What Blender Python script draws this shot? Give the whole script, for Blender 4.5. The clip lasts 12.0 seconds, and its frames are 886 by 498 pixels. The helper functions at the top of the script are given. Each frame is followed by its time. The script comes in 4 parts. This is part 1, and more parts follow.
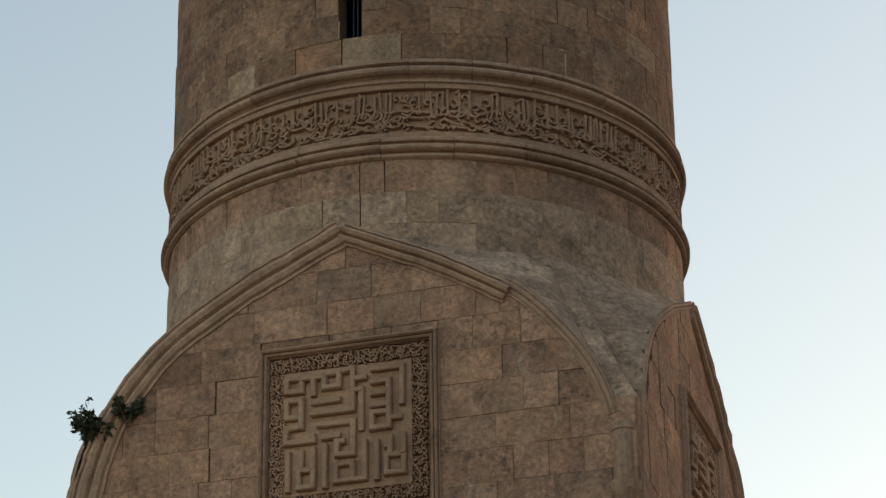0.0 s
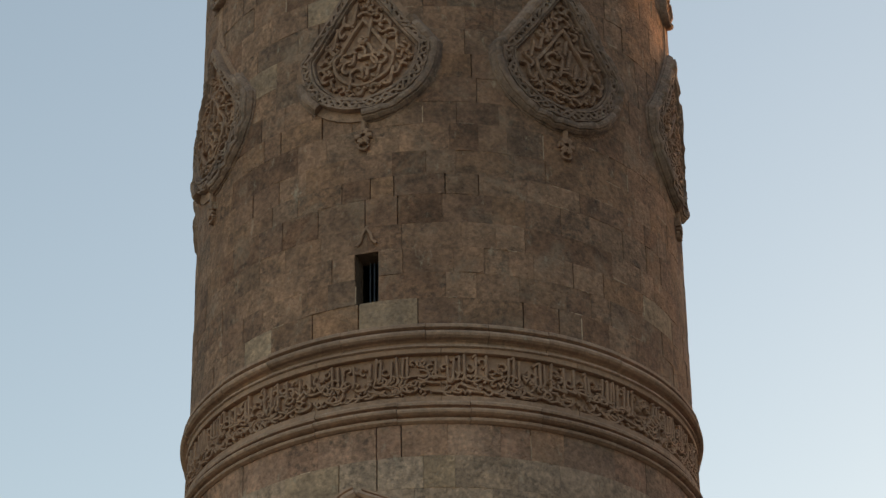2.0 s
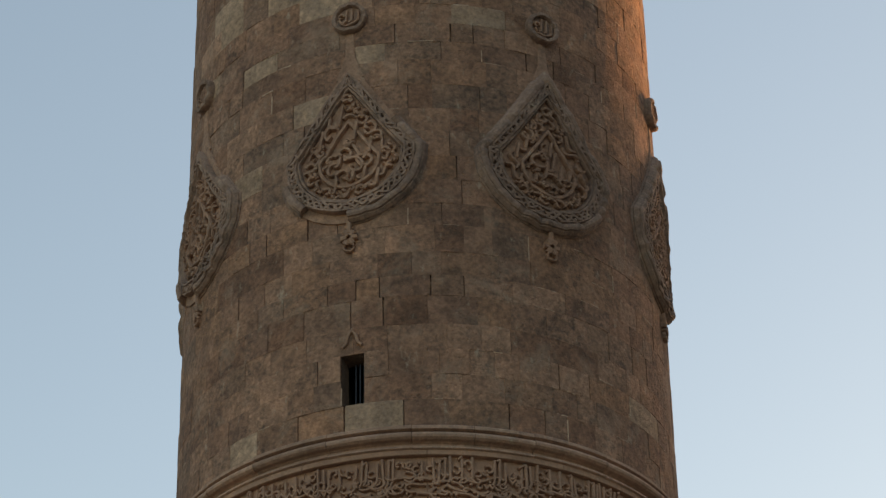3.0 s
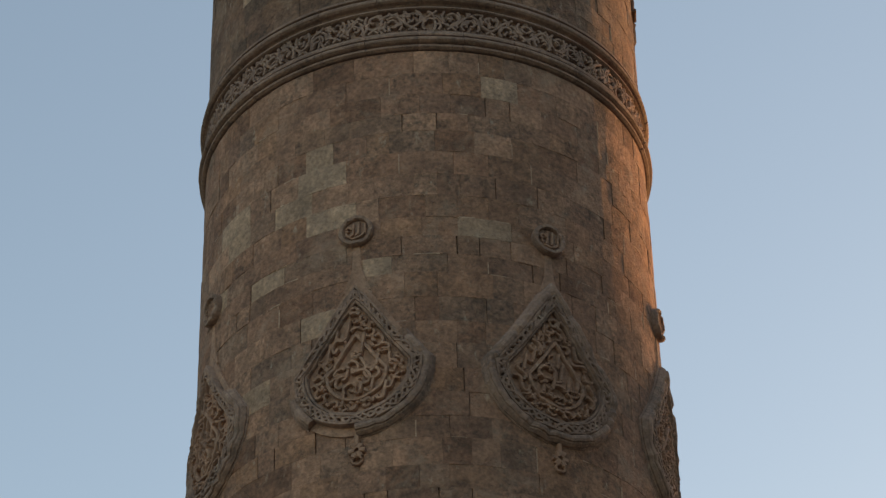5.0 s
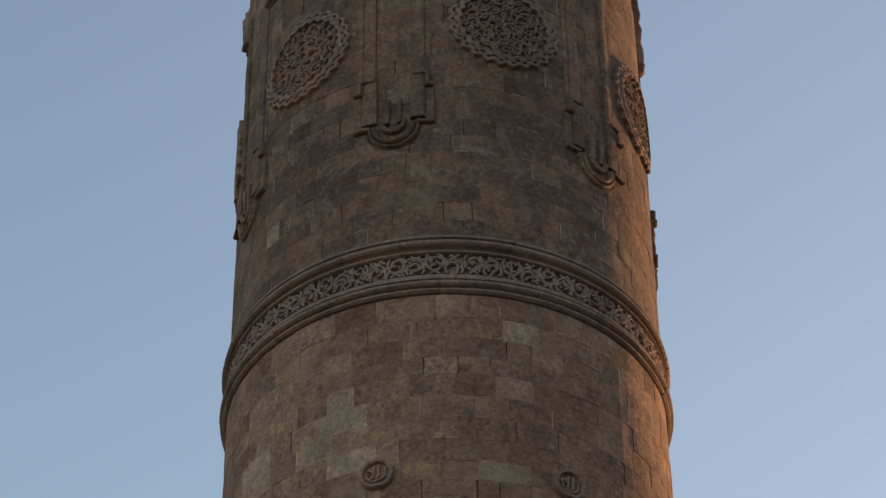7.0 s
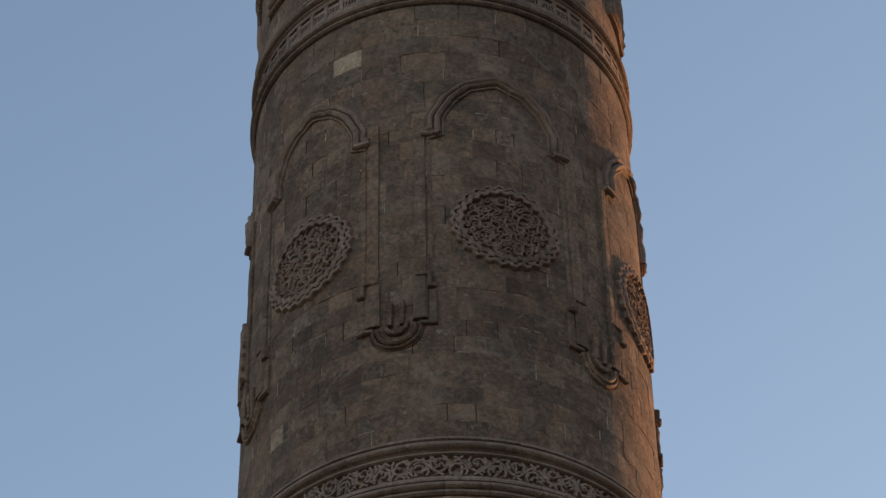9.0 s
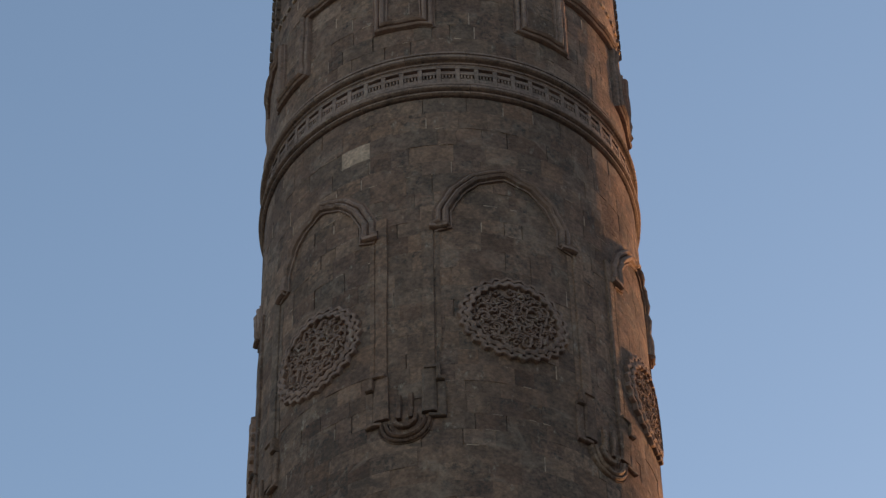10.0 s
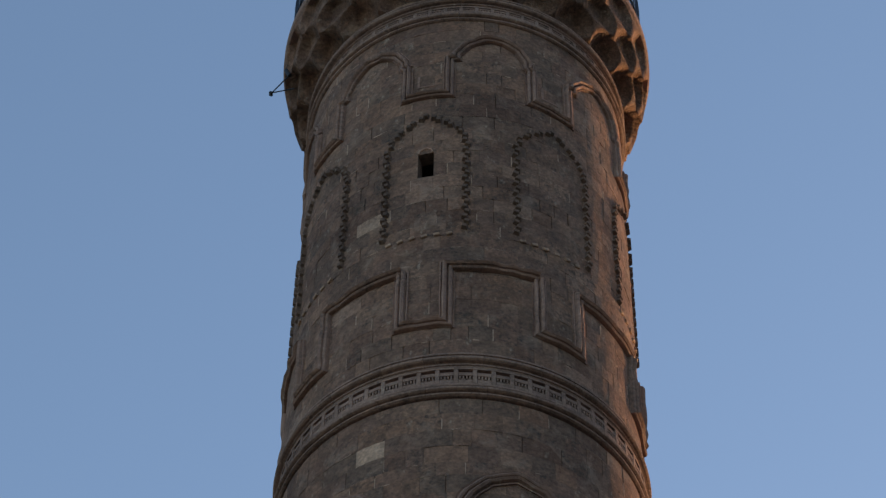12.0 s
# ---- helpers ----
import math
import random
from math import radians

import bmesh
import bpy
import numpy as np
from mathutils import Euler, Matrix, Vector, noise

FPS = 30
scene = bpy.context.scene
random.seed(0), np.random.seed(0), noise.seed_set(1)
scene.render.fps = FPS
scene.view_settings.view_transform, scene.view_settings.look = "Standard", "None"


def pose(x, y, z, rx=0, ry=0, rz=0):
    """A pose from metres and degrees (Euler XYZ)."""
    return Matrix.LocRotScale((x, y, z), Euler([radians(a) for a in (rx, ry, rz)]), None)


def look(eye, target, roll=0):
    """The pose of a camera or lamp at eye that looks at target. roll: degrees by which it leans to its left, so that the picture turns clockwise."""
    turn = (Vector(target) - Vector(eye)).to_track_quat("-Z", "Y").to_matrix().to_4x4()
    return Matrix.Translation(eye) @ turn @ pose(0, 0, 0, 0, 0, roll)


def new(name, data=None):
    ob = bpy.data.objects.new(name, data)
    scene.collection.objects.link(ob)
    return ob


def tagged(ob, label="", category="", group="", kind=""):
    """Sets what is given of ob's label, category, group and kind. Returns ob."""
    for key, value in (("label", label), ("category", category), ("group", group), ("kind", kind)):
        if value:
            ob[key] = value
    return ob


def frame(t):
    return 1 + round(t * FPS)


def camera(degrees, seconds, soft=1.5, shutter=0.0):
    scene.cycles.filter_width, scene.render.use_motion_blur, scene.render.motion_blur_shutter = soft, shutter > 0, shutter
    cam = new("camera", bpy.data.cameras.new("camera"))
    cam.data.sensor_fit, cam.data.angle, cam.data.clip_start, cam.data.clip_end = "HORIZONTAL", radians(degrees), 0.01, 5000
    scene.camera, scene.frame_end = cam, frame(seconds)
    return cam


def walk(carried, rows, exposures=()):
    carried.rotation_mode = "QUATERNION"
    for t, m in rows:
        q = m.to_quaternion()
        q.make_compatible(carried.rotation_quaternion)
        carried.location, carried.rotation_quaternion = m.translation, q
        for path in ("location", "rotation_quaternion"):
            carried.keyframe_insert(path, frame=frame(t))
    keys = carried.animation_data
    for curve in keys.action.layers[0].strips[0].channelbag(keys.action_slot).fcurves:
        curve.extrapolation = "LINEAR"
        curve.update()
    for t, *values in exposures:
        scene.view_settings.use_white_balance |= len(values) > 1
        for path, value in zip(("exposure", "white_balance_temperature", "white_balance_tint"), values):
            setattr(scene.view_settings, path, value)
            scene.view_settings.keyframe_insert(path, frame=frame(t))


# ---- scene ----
cam = camera(17.0, 12.0, soft=1.4)
EYE = 1.6
DIST = 23.117
# seconds, yaw, pitch, roll: the camera stands on a tripod and tilts up
ROWS = [
    (0.0, -0.371, 25.677, -0.752),
    (0.5, -0.266, 27.086, -0.571),
    (1.0, -0.178, 28.521, -0.448),
    (1.5, -0.315, 29.375, -0.640),
    (2.0, -0.084, 30.791, -0.756),
    (2.5, -0.298, 31.487, -1.013),
    (2.7, -0.433, 32.017, -1.050),
    (4.3, -0.390, 35.151, -1.230),
    (4.5, -0.383, 35.653, -1.250),
    (5.0, -0.384, 36.848, -1.479),
    (5.5, -0.313, 37.602, -1.434),
    (6.0, -0.283, 38.675, -1.467),
    (6.5, -0.289, 39.861, -1.342),
    (7.0, 0.034, 41.556, -0.692),
    (7.5, 0.420, 42.756, -0.092),
    (7.7, 0.450, 43.149, -0.150),
    (9.3, -0.088, 45.940, -1.430),
    (9.5, -0.125, 46.280, -1.456),
    (10.0, 0.206, 47.236, -1.297),
    (10.5, 0.329, 48.241, -0.718),
    (11.0, 0.377, 50.060, -0.597),
    (11.5, 0.595, 51.567, 0.205),
    (12.0, 0.695, 53.038, 1.137),
]
walk(cam, [(t, pose(0, -DIST, EYE, 0, 0, yaw) @ pose(0, 0, 0, 90 + pitch) @ pose(0, 0, 0, 0, 0, roll))
           for t, yaw, pitch, roll in ROWS], exposures=[(0.0, 1.68, 11200, 18), (2.5, 1.63, 10500, 18), (5.0, 1.57, 9700, 18), (8.0, 1.51, 8750, 18), (12.0, 1.49, 7250, 19)])

# ---- light ----
SUN_AZ, SUN_EL = 42.0, 6.0        # degrees clockwise from +y, degrees above the horizon
world = bpy.data.worlds.new("dusk_sky")
scene.world = world
world.use_nodes = True
wn = world.node_tree.nodes
sky = wn.new("ShaderNodeTexSky")
sky.sky_type, sky.sun_disc = "NISHITA", False
sky.sun_elevation, sky.sun_rotation = radians(SUN_EL), radians(SUN_AZ)
sky.air_density, sky.dust_density, sky.ozone_density = 1.0, 0.9, 2.35
wn["Background"].inputs["Strength"].default_value = 0.15
world.node_tree.links.new(sky.outputs["Color"], wn["Background"].inputs["Color"])
sun_data = bpy.data.lights.new("sun", "SUN")
sun_data.energy, sun_data.angle, sun_data.color = 1.5, radians(0.5), (1.0, 0.64, 0.32)
sun = new("sun", sun_data)
sa, se = radians(SUN_AZ), radians(SUN_EL)
sun.matrix_world = look((60 * math.sin(sa) * math.cos(se), 60 * math.cos(sa) * math.cos(se), 60 * math.sin(se)), (0, 0, 0))

# ---- materials ----


def stone(name, tones, per="object", grime=0.55, pits=1.0, mottle=0.6):
    """Weathered limestone: a tone per piece, blotches, grime, pits and fine grain."""
    m = bpy.data.materials.new(name)
    m.use_nodes = True
    nt = m.node_tree
    n, l = nt.nodes, nt.links
    bsdf = n["Principled BSDF"]
    bsdf.inputs["Specular IOR Level"].default_value = 0.2

    def node(kind, **sets):
        x = n.new(kind)
        for k, v in sets.items():
            x.inputs[k.replace("_", " ")].default_value = v
        return x

    def mix(mode, fac, a, b):
        x = n.new("ShaderNodeMix")
        x.data_type, x.blend_type = "RGBA", mode
        for s, v in ((0, fac), (6, a), (7, b)):
            if hasattr(v, "links"):
                l.new(v, x.inputs[s])
            else:
                x.inputs[s].default_value = v
        return x.outputs[2]

    def ramp(src, lo, hi):
        x = n.new("ShaderNodeMapRange")
        l.new(src, x.inputs[0])
        x.inputs[1].default_value, x.inputs[2].default_value = lo, hi
        return x.outputs[0]

    geo = n.new("ShaderNodeNewGeometry")
    rnd = geo.outputs["Random Per Island"] if per == "island" else n.new("ShaderNodeObjectInfo").outputs["Random"]
    shift = n.new("ShaderNodeVectorMath")
    shift.operation = "MULTIPLY_ADD"
    l.new(rnd, shift.inputs[0])
    shift.inputs[1].default_value = (31.0, 17.0, 23.0)
    l.new(geo.outputs["Position"], shift.inputs[2])
    pos = shift.outputs[0]
    cr = n.new("ShaderNodeValToRGB")
    cr.color_ramp.interpolation = "LINEAR"
    els = cr.color_ramp.elements
    for k, c in enumerate(tones):
        e = els[k] if k < 2 else els.new(1.0)
        e.position, e.color = k / (len(tones) - 1), (*c, 1)
    l.new(rnd, cr.inputs[0])
    col = cr.outputs[0]
    # wide weathering, streaked downwards
    mp = n.new("ShaderNodeMapping")
    mp.inputs["Scale"].default_value = (1.0, 1.0, 0.55)
    l.new(geo.outputs["Position"], mp.inputs[0])
    wide = node("ShaderNodeTexNoise", Scale=0.8, Detail=5.0, Roughness=0.6)
    l.new(mp.outputs[0], wide.inputs["Vector"])
    col = mix("MULTIPLY", ramp(wide.outputs[0], 0.42, 0.68), col, (0.70, 0.69, 0.70, 1))
    mid = node("ShaderNodeTexNoise", Scale=4.2, Detail=7.0, Roughness=0.62)
    l.new(pos, mid.inputs["Vector"])
    col = mix("MULTIPLY", mottle, col, mix("MIX", ramp(mid.outputs[0], 0.32, 0.70), (0.48, 0.49, 0.51, 1), (1.5, 1.47, 1.43, 1)))
    fleck = node("ShaderNodeTexNoise", Scale=24.0, Detail=6.0, Roughness=0.6)
    l.new(pos, fleck.inputs["Vector"])
    col = mix("MULTIPLY", 0.75 * mottle, col, mix("MIX", ramp(fleck.outputs[0], 0.36, 0.64), (0.45, 0.45, 0.46, 1), (1.55, 1.52, 1.48, 1)))
    # dark lichen and soot in broken patches
    soot = node("ShaderNodeTexNoise", Scale=16.0, Detail=9.0, Roughness=0.75)
    l.new(pos, soot.inputs["Vector"])
    gate = node("ShaderNodeTexNoise", Scale=1.7, Detail=3.0, Roughness=0.55)
    l.new(pos, gate.inputs["Vector"])
    mul = n.new("ShaderNodeMath")
    mul.operation = "MULTIPLY"
    l.new(ramp(soot.outputs[0], 0.46, 0.66), mul.inputs[0])
    l.new(ramp(gate.outputs[0], 0.40, 0.60), mul.inputs[1])
    mul2 = n.new("ShaderNodeMath")
    mul2.operation = "MULTIPLY"
    l.new(mul.outputs[0], mul2.inputs[0])
    mul2.inputs[1].default_value = grime
    col = mix("MIX", mul2.outputs[0], col, (0.045, 0.042, 0.038, 1))
    # ragged lime wash and dark crust that run across the joints
    wash = node("ShaderNodeTexNoise", Scale=2.3, Detail=9.0, Roughness=0.72, Distortion=0.6)
    l.new(geo.outputs["Position"], wash.inputs["Vector"])
    half = n.new("ShaderNodeMath")
    half.operation = "MULTIPLY"
    l.new(ramp(wash.outputs[0], 0.53, 0.66), half.inputs[0])
    half.inputs[1].default_value = 0.6 * mottle + 0.1
    col = mix("MIX", half.outputs[0], col, (0.42, 0.285, 0.215, 1))
    crust = n.new("ShaderNodeMath")
    crust.operation = "MULTIPLY"
    l.new(ramp(wash.outputs[0], 0.42, 0.30), crust.inputs[0])
    crust.inputs[1].default_value = 0.85 * grime
    col = mix("MIX", crust.outputs[0], col, (0.10, 0.066, 0.052, 1))
    # pale lime bloom
    bloom = node("ShaderNodeTexNoise", Scale=9.0, Detail=8.0, Roughness=0.7)
    l.new(mp.outputs[0], bloom.inputs["Vector"])
    col = mix("MIX", ramp(bloom.outputs[0], 0.60, 0.80), col, (0.56, 0.44, 0.34, 1))
    l.new(col, bsdf.inputs["Base Color"])
    rr = n.new("ShaderNodeMapRange")
    l.new(mid.outputs[0], rr.inputs[0])
    rr.inputs[3].default_value, rr.inputs[4].default_value = 0.82, 0.97
    l.new(rr.outputs[0], bsdf.inputs["Roughness"])
    grain = node("ShaderNodeTexNoise", Scale=38.0, Detail=8.0, Roughness=0.7)
    l.new(pos, grain.inputs["Vector"])
    pit = node("ShaderNodeTexVoronoi", Scale=26.0)
    l.new(pos, pit.inputs["Vector"])
    add = n.new("ShaderNodeMath")
    add.operation = "MULTIPLY_ADD"
    l.new(ramp(pit.outputs["Distance"], 0.0, 0.35), add.inputs[0])
    add.inputs[1].default_value = 0.6
    l.new(grain.outputs[0], add.inputs[2])
    add2 = n.new("ShaderNodeMath")
    add2.operation = "MULTIPLY_ADD"
    l.new(mid.outputs[0], add2.inputs[0])
    add2.inputs[1].default_value = 1.6
    l.new(add.outputs[0], add2.inputs[2])
    bump = node("ShaderNodeBump", Strength=0.75 * pits, Distance=0.018)
    l.new(add2.outputs[0], bump.inputs["Height"])
    l.new(bump.outputs[0], bsdf.inputs["Normal"])
    return m


def plain(name, color, rough=0.6, metal=0.0, vary=0.3, scale=30.0):
    m = bpy.data.materials.new(name)
    m.use_nodes = True
    n, l = m.node_tree.nodes, m.node_tree.links
    b = n["Principled BSDF"]
    b.inputs["Roughness"].default_value, b.inputs["Metallic"].default_value = rough, metal
    t = n.new("ShaderNodeTexNoise")
    t.inputs["Scale"].default_value, t.inputs["Detail"].default_value = scale, 6.0
    l.new(n.new("ShaderNodeNewGeometry").outputs["Position"], t.inputs["Vector"])
    x = n.new("ShaderNodeMix")
    x.data_type = "RGBA"
    l.new(t.outputs[0], x.inputs[0])
    x.inputs[6].default_value = (*[c * (1 - vary) for c in color], 1)
    x.inputs[7].default_value = (*[min(1, c * (1 + vary)) for c in color], 1)
    l.new(x.outputs[2], b.inputs["Base Color"])
    return m


# base palette: TOWER tones about a quarter brighter, adding the light missing low down
BRIGHT = [(0.330, 0.168, 0.119), (0.500, 0.261, 0.187), (0.405, 0.219, 0.163), (0.587, 0.317, 0.226), (0.393, 0.231, 0.175), (0.532, 0.277, 0.187), (0.468, 0.257, 0.187), (0.639, 0.352, 0.255)]
TOWER = [(0.264, 0.133, 0.090), (0.400, 0.206, 0.140), (0.323, 0.173, 0.123), (0.468, 0.250, 0.170), (0.315, 0.182, 0.132), (0.425, 0.218, 0.140), (0.374, 0.201, 0.140), (0.510, 0.279, 0.191)]
PALE = [(0.458, 0.291, 0.203), (0.517, 0.333, 0.237)]
CARVED = [(0.454, 0.256, 0.180), (0.517, 0.297, 0.213)]
GREY = [(0.478, 0.300, 0.220), (0.616, 0.402, 0.306), (0.542, 0.346, 0.257)]
m_stone = stone("weathered_limestone", TOWER, grime=0.75)
m_base = stone("brightened_limestone", BRIGHT, grime=0.75)
m_stone_joined = stone("weathered_limestone_courses", TOWER, per="island", grime=0.75)
# TOWER tones darkened for the upper shaft: its dimmer light put into the colour
SHADED = [(0.187, 0.100, 0.070), (0.281, 0.154, 0.108), (0.225, 0.129, 0.095), (0.311, 0.177, 0.122), (0.210, 0.129, 0.095), (0.296, 0.157, 0.104), (0.351, 0.208, 0.149)]
m_shaded_joined = stone("shaded_brown_limestone_courses", SHADED, per="island", grime=0.95)
# m_mould again at about 0.64, the upper shaft's shade put into its colour
m_shaded_mould = stone("shaded_moulded_limestone", [(0.268, 0.158, 0.120), (0.358, 0.212, 0.162), (0.308, 0.182, 0.139)], grime=0.8, pits=0.5, mottle=0.3)
m_pale = stone("pale_replacement_limestone", PALE, grime=0.3)
m_carved = stone("carved_limestone", CARVED, grime=0.35, pits=0.5, mottle=0.25)
m_mould = stone("moulded_limestone", [(0.425, 0.253, 0.190), (0.559, 0.336, 0.251), (0.481, 0.284, 0.210)], grime=0.45, pits=0.5, mottle=0.3)
m_relief = stone("worn_carved_limestone", [(0.407, 0.231, 0.164), (0.473, 0.270, 0.193)], grime=0.6, pits=0.6, mottle=0.45)
# bracket stone: shaded upper tones, darkened again for the balcony's underside
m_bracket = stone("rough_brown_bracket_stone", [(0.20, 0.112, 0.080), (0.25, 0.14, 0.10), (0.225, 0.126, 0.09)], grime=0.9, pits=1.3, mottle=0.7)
m_shaded = stone("shaded_brown_limestone", SHADED, grime=0.9)
m_band = stone("grey_carved_band_stone", [(0.315, 0.200, 0.158), (0.40, 0.256, 0.204), (0.355, 0.226, 0.18)], grime=0.6, pits=0.6, mottle=0.4)
m_rim = stone("grey_brown_moulding", [(0.285, 0.176, 0.136), (0.375, 0.235, 0.184), (0.325, 0.204, 0.160)], grime=0.7, pits=0.6, mottle=0.45)
m_bright_joined = stone("brightened_limestone_courses", BRIGHT, per="island", grime=0.8)
m_grey_joined = stone("grey_weathered_courses", GREY, per="island", grime=0.7)
m_grey = stone("grey_weathered_slabs", GREY, grime=0.7)
m_mortar = stone("lime_mortar", [(0.34, 0.20, 0.135), (0.38, 0.225, 0.15)], grime=0.9)
# dark colour in place of shadow, for the panel teeth and slit reveals
m_shade_dark = stone("shade_dark_stone", [(0.17, 0.105, 0.078), (0.22, 0.135, 0.10)], grime=0.8, mottle=0.3)
m_smear = stone("pale_pointing_mortar", [(0.62, 0.42, 0.31), (0.68, 0.47, 0.35)], grime=0.4)
# near-black colour stands in for the lack of light behind the slits
m_dark = plain("slit_darkness", (0.05, 0.045, 0.04), 0.95)
m_iron = plain("painted_iron", (0.03, 0.035, 0.045), 0.55, 0.6)
m_leaf = plain("dusty_leaves", (0.05, 0.06, 0.03), 0.7, 0.0, 0.5, 12.0)
m_stem = plain("dry_stems", (0.12, 0.09, 0.06), 0.9)
m_ground = stone("bounce_paving", [(0.36, 0.28, 0.21), (0.40, 0.32, 0.24)], grime=0.2)
m_earth = stone("dry_earth", [(0.13, 0.105, 0.075), (0.16, 0.13, 0.095)], grime=0.4)

# ---- mesh tools ----


def radius(z):
    return 2.2 - 0.0048 * (z - 13.16)


def drum(p0=0.0, extra=0.0):
    """Maps (u metres of arc from the bearing p0, z, d out of the wall) onto the round shaft."""
    def put(u, z, d):
        r = radius(z) + extra
        a = radians(p0) + u / r
        return ((r + d) * math.sin(a), -(r + d) * math.cos(a), z)
    return put


def flat(p0, dist, du=0.0):
    """Maps (u, z, d) onto the flat wall that faces the bearing p0 at that distance from the axis."""
    a = radians(p0)
    nx, ny, tx, ty = math.sin(a), -math.cos(a), math.cos(a), math.sin(a)

    def put(u, z, d):
        u = u + du
        return (nx * (dist + d) + tx * u, ny * (dist + d) + ty * u, z)
    return put


def part(name, bm, material, parent=None, label="", kind=""):
    me = bpy.data.meshes.new(name)
    bm.to_mesh(me)
    bm.free()
    me.materials.append(material)
    ob = new(name, me)
    if parent:
        ob.parent = parent
    return tagged(ob, label, kind=kind)


def resample(pts, step):
    out = [pts[0]]
    for a, b in zip(pts, pts[1:]):
        k = max(1, math.ceil(math.hypot(b[0] - a[0], b[1] - a[1]) / step))
        out += [(a[0] + (b[0] - a[0]) * i / k, a[1] + (b[1] - a[1]) * i / k) for i in range(1, k + 1)]
    return out


WEAR = random.Random(77)


def ribbon(bm, pts, prof, put, closed=False, step=0.14):
    """Sweeps a section (offset to the left, height) along a line on the wall, mitred at its corners."""
    if closed:
        pts = list(pts) + [pts[0]]
    pts = resample(pts, step)
    if closed:
        pts = pts[:-1]
    n, rows = len(pts), []
    for i, (x, y) in enumerate(pts):
        a = pts[i - 1] if (i or closed) else None
        b = pts[(i + 1) % n] if (i < n - 1 or closed) else None
        ds = []
        for p, q in ((a, (x, y)), ((x, y), b)):
            if p and q:
                L = math.hypot(q[0] - p[0], q[1] - p[1]) or 1e-9
                ds.append(((q[0] - p[0]) / L, (q[1] - p[1]) / L))
        tx, ty = sum(d[0] for d in ds), sum(d[1] for d in ds)
        L = math.hypot(tx, ty) or 1e-9
        tx, ty = tx / L, ty / L
        k = 1 / max(0.45, abs(tx * ds[0][0] + ty * ds[0][1]))
        g, v = 1 + WEAR.uniform(-0.06, 0.06), 1 - WEAR.random() ** 3 * 0.35
        rows.append([bm.verts.new(put(x - ty * o * k * g, y + tx * o * k * g, h * v if h > 0 else h)) for o, h in prof])
    for i in range(n if closed else n - 1):
        r, s = rows[i], rows[(i + 1) % n]
        for j in range(len(prof) - 1):
            bm.faces.new((r[j], s[j], s[j + 1], r[j + 1]))
    if not closed:
        bm.faces.new(rows[0])
        bm.faces.new(rows[-1][::-1])


def bar(w, h, base=-0.02):
    return [(w / 2, base), (w / 2, h * 0.7), (w * 0.32, h), (-w * 0.32, h), (-w / 2, h * 0.7), (-w / 2, base)]


def rolls(w, h):
    """A moulding of two rolls with a groove between and a fillet at each side."""
    return [(w * a, h * b) for a, b in ((0.5, -0.3), (0.5, 0.35), (0.42, 0.4), (0.37, 0.0), (0.3, 0.75), (0.17, 1.0), (0.04, 0.7), (-0.03, 0.0),
                                        (-0.1, 0.55), (-0.2, 0.7), (-0.32, 0.5), (-0.37, 0.0), (-0.5, 0.25), (-0.5, -0.3))]


def slab(bm, poly, put, thick=0.06, bevel=0.006, lift=0.0):
    """One flat stone with chamfered edges, laid on the wall by its outline (u, z), anticlockwise."""
    cx, cy = sum(p[0] for p in poly) / len(poly), sum(p[1] for p in poly) / len(poly)

    def toward(p, k):
        L = math.hypot(p[0] - cx, p[1] - cy) or 1
        return (p[0] + (cx - p[0]) * k / L, p[1] + (cy - p[1]) * k / L)
    f = [bm.verts.new(put(*toward(p, bevel * 1.3), lift)) for p in poly]
    e = [bm.verts.new(put(*p, lift - bevel)) for p in poly]
    b = [bm.verts.new(put(*p, lift - thick)) for p in poly]
    bm.faces.new(f)
    for i in range(len(poly)):
        j = (i + 1) % len(poly)
        bm.faces.new((f[i], e[i], e[j], f[j]))
        bm.faces.new((e[i], b[i], b[j], e[j]))


def lathe(bm, prof, seg=96, a0=0.0, a1=360.0, cap=False):
    full = a1 - a0 >= 359.99
    cols = []
    for k in range(seg if full else seg + 1):
        a = radians(a0 + (a1 - a0) * k / seg)
        cols.append([bm.verts.new((r * math.sin(a), -r * math.cos(a), z)) for r, z in prof])
    for k in range(seg):
        c, d = cols[k], cols[(k + 1) % len(cols)]
        for j in range(len(prof) - 1):
            bm.faces.new((c[j], d[j], d[j + 1], c[j + 1]))
    if cap and not full:
        bm.faces.new(cols[0][::-1])
        bm.faces.new(cols[-1])


def box(bm, m, sx, sy, sz):
    bmesh.ops.create_cube(bm, size=1, matrix=m @ Matrix.Diagonal((sx, sy, sz, 1)))


def arc(cx, cy, rx, ry, a0, a1, n=8):
    return [(cx + rx * math.cos(radians(a0 + (a1 - a0) * i / n)), cy + ry * math.sin(radians(a0 + (a1 - a0) * i / n))) for i in range(n + 1)]


def spiral(cx, cy, r, a0, turns, way=1, n=14):
    return [(cx + r * (1 - 0.8 * i / n) * math.cos(radians(a0) + way * turns * 6.283 * i / n),
             cy + r * (1 - 0.8 * i / n) * math.sin(radians(a0) + way * turns * 6.283 * i / n)) for i in range(n + 1)]


# ---- the minaret ----
FACE = -16.6                       # bearing of the front of the square base; the shaft's axes follow it
minaret = tagged(new("minaret"), "tall round limestone minaret with carved bands on a square gabled base", "minaret")

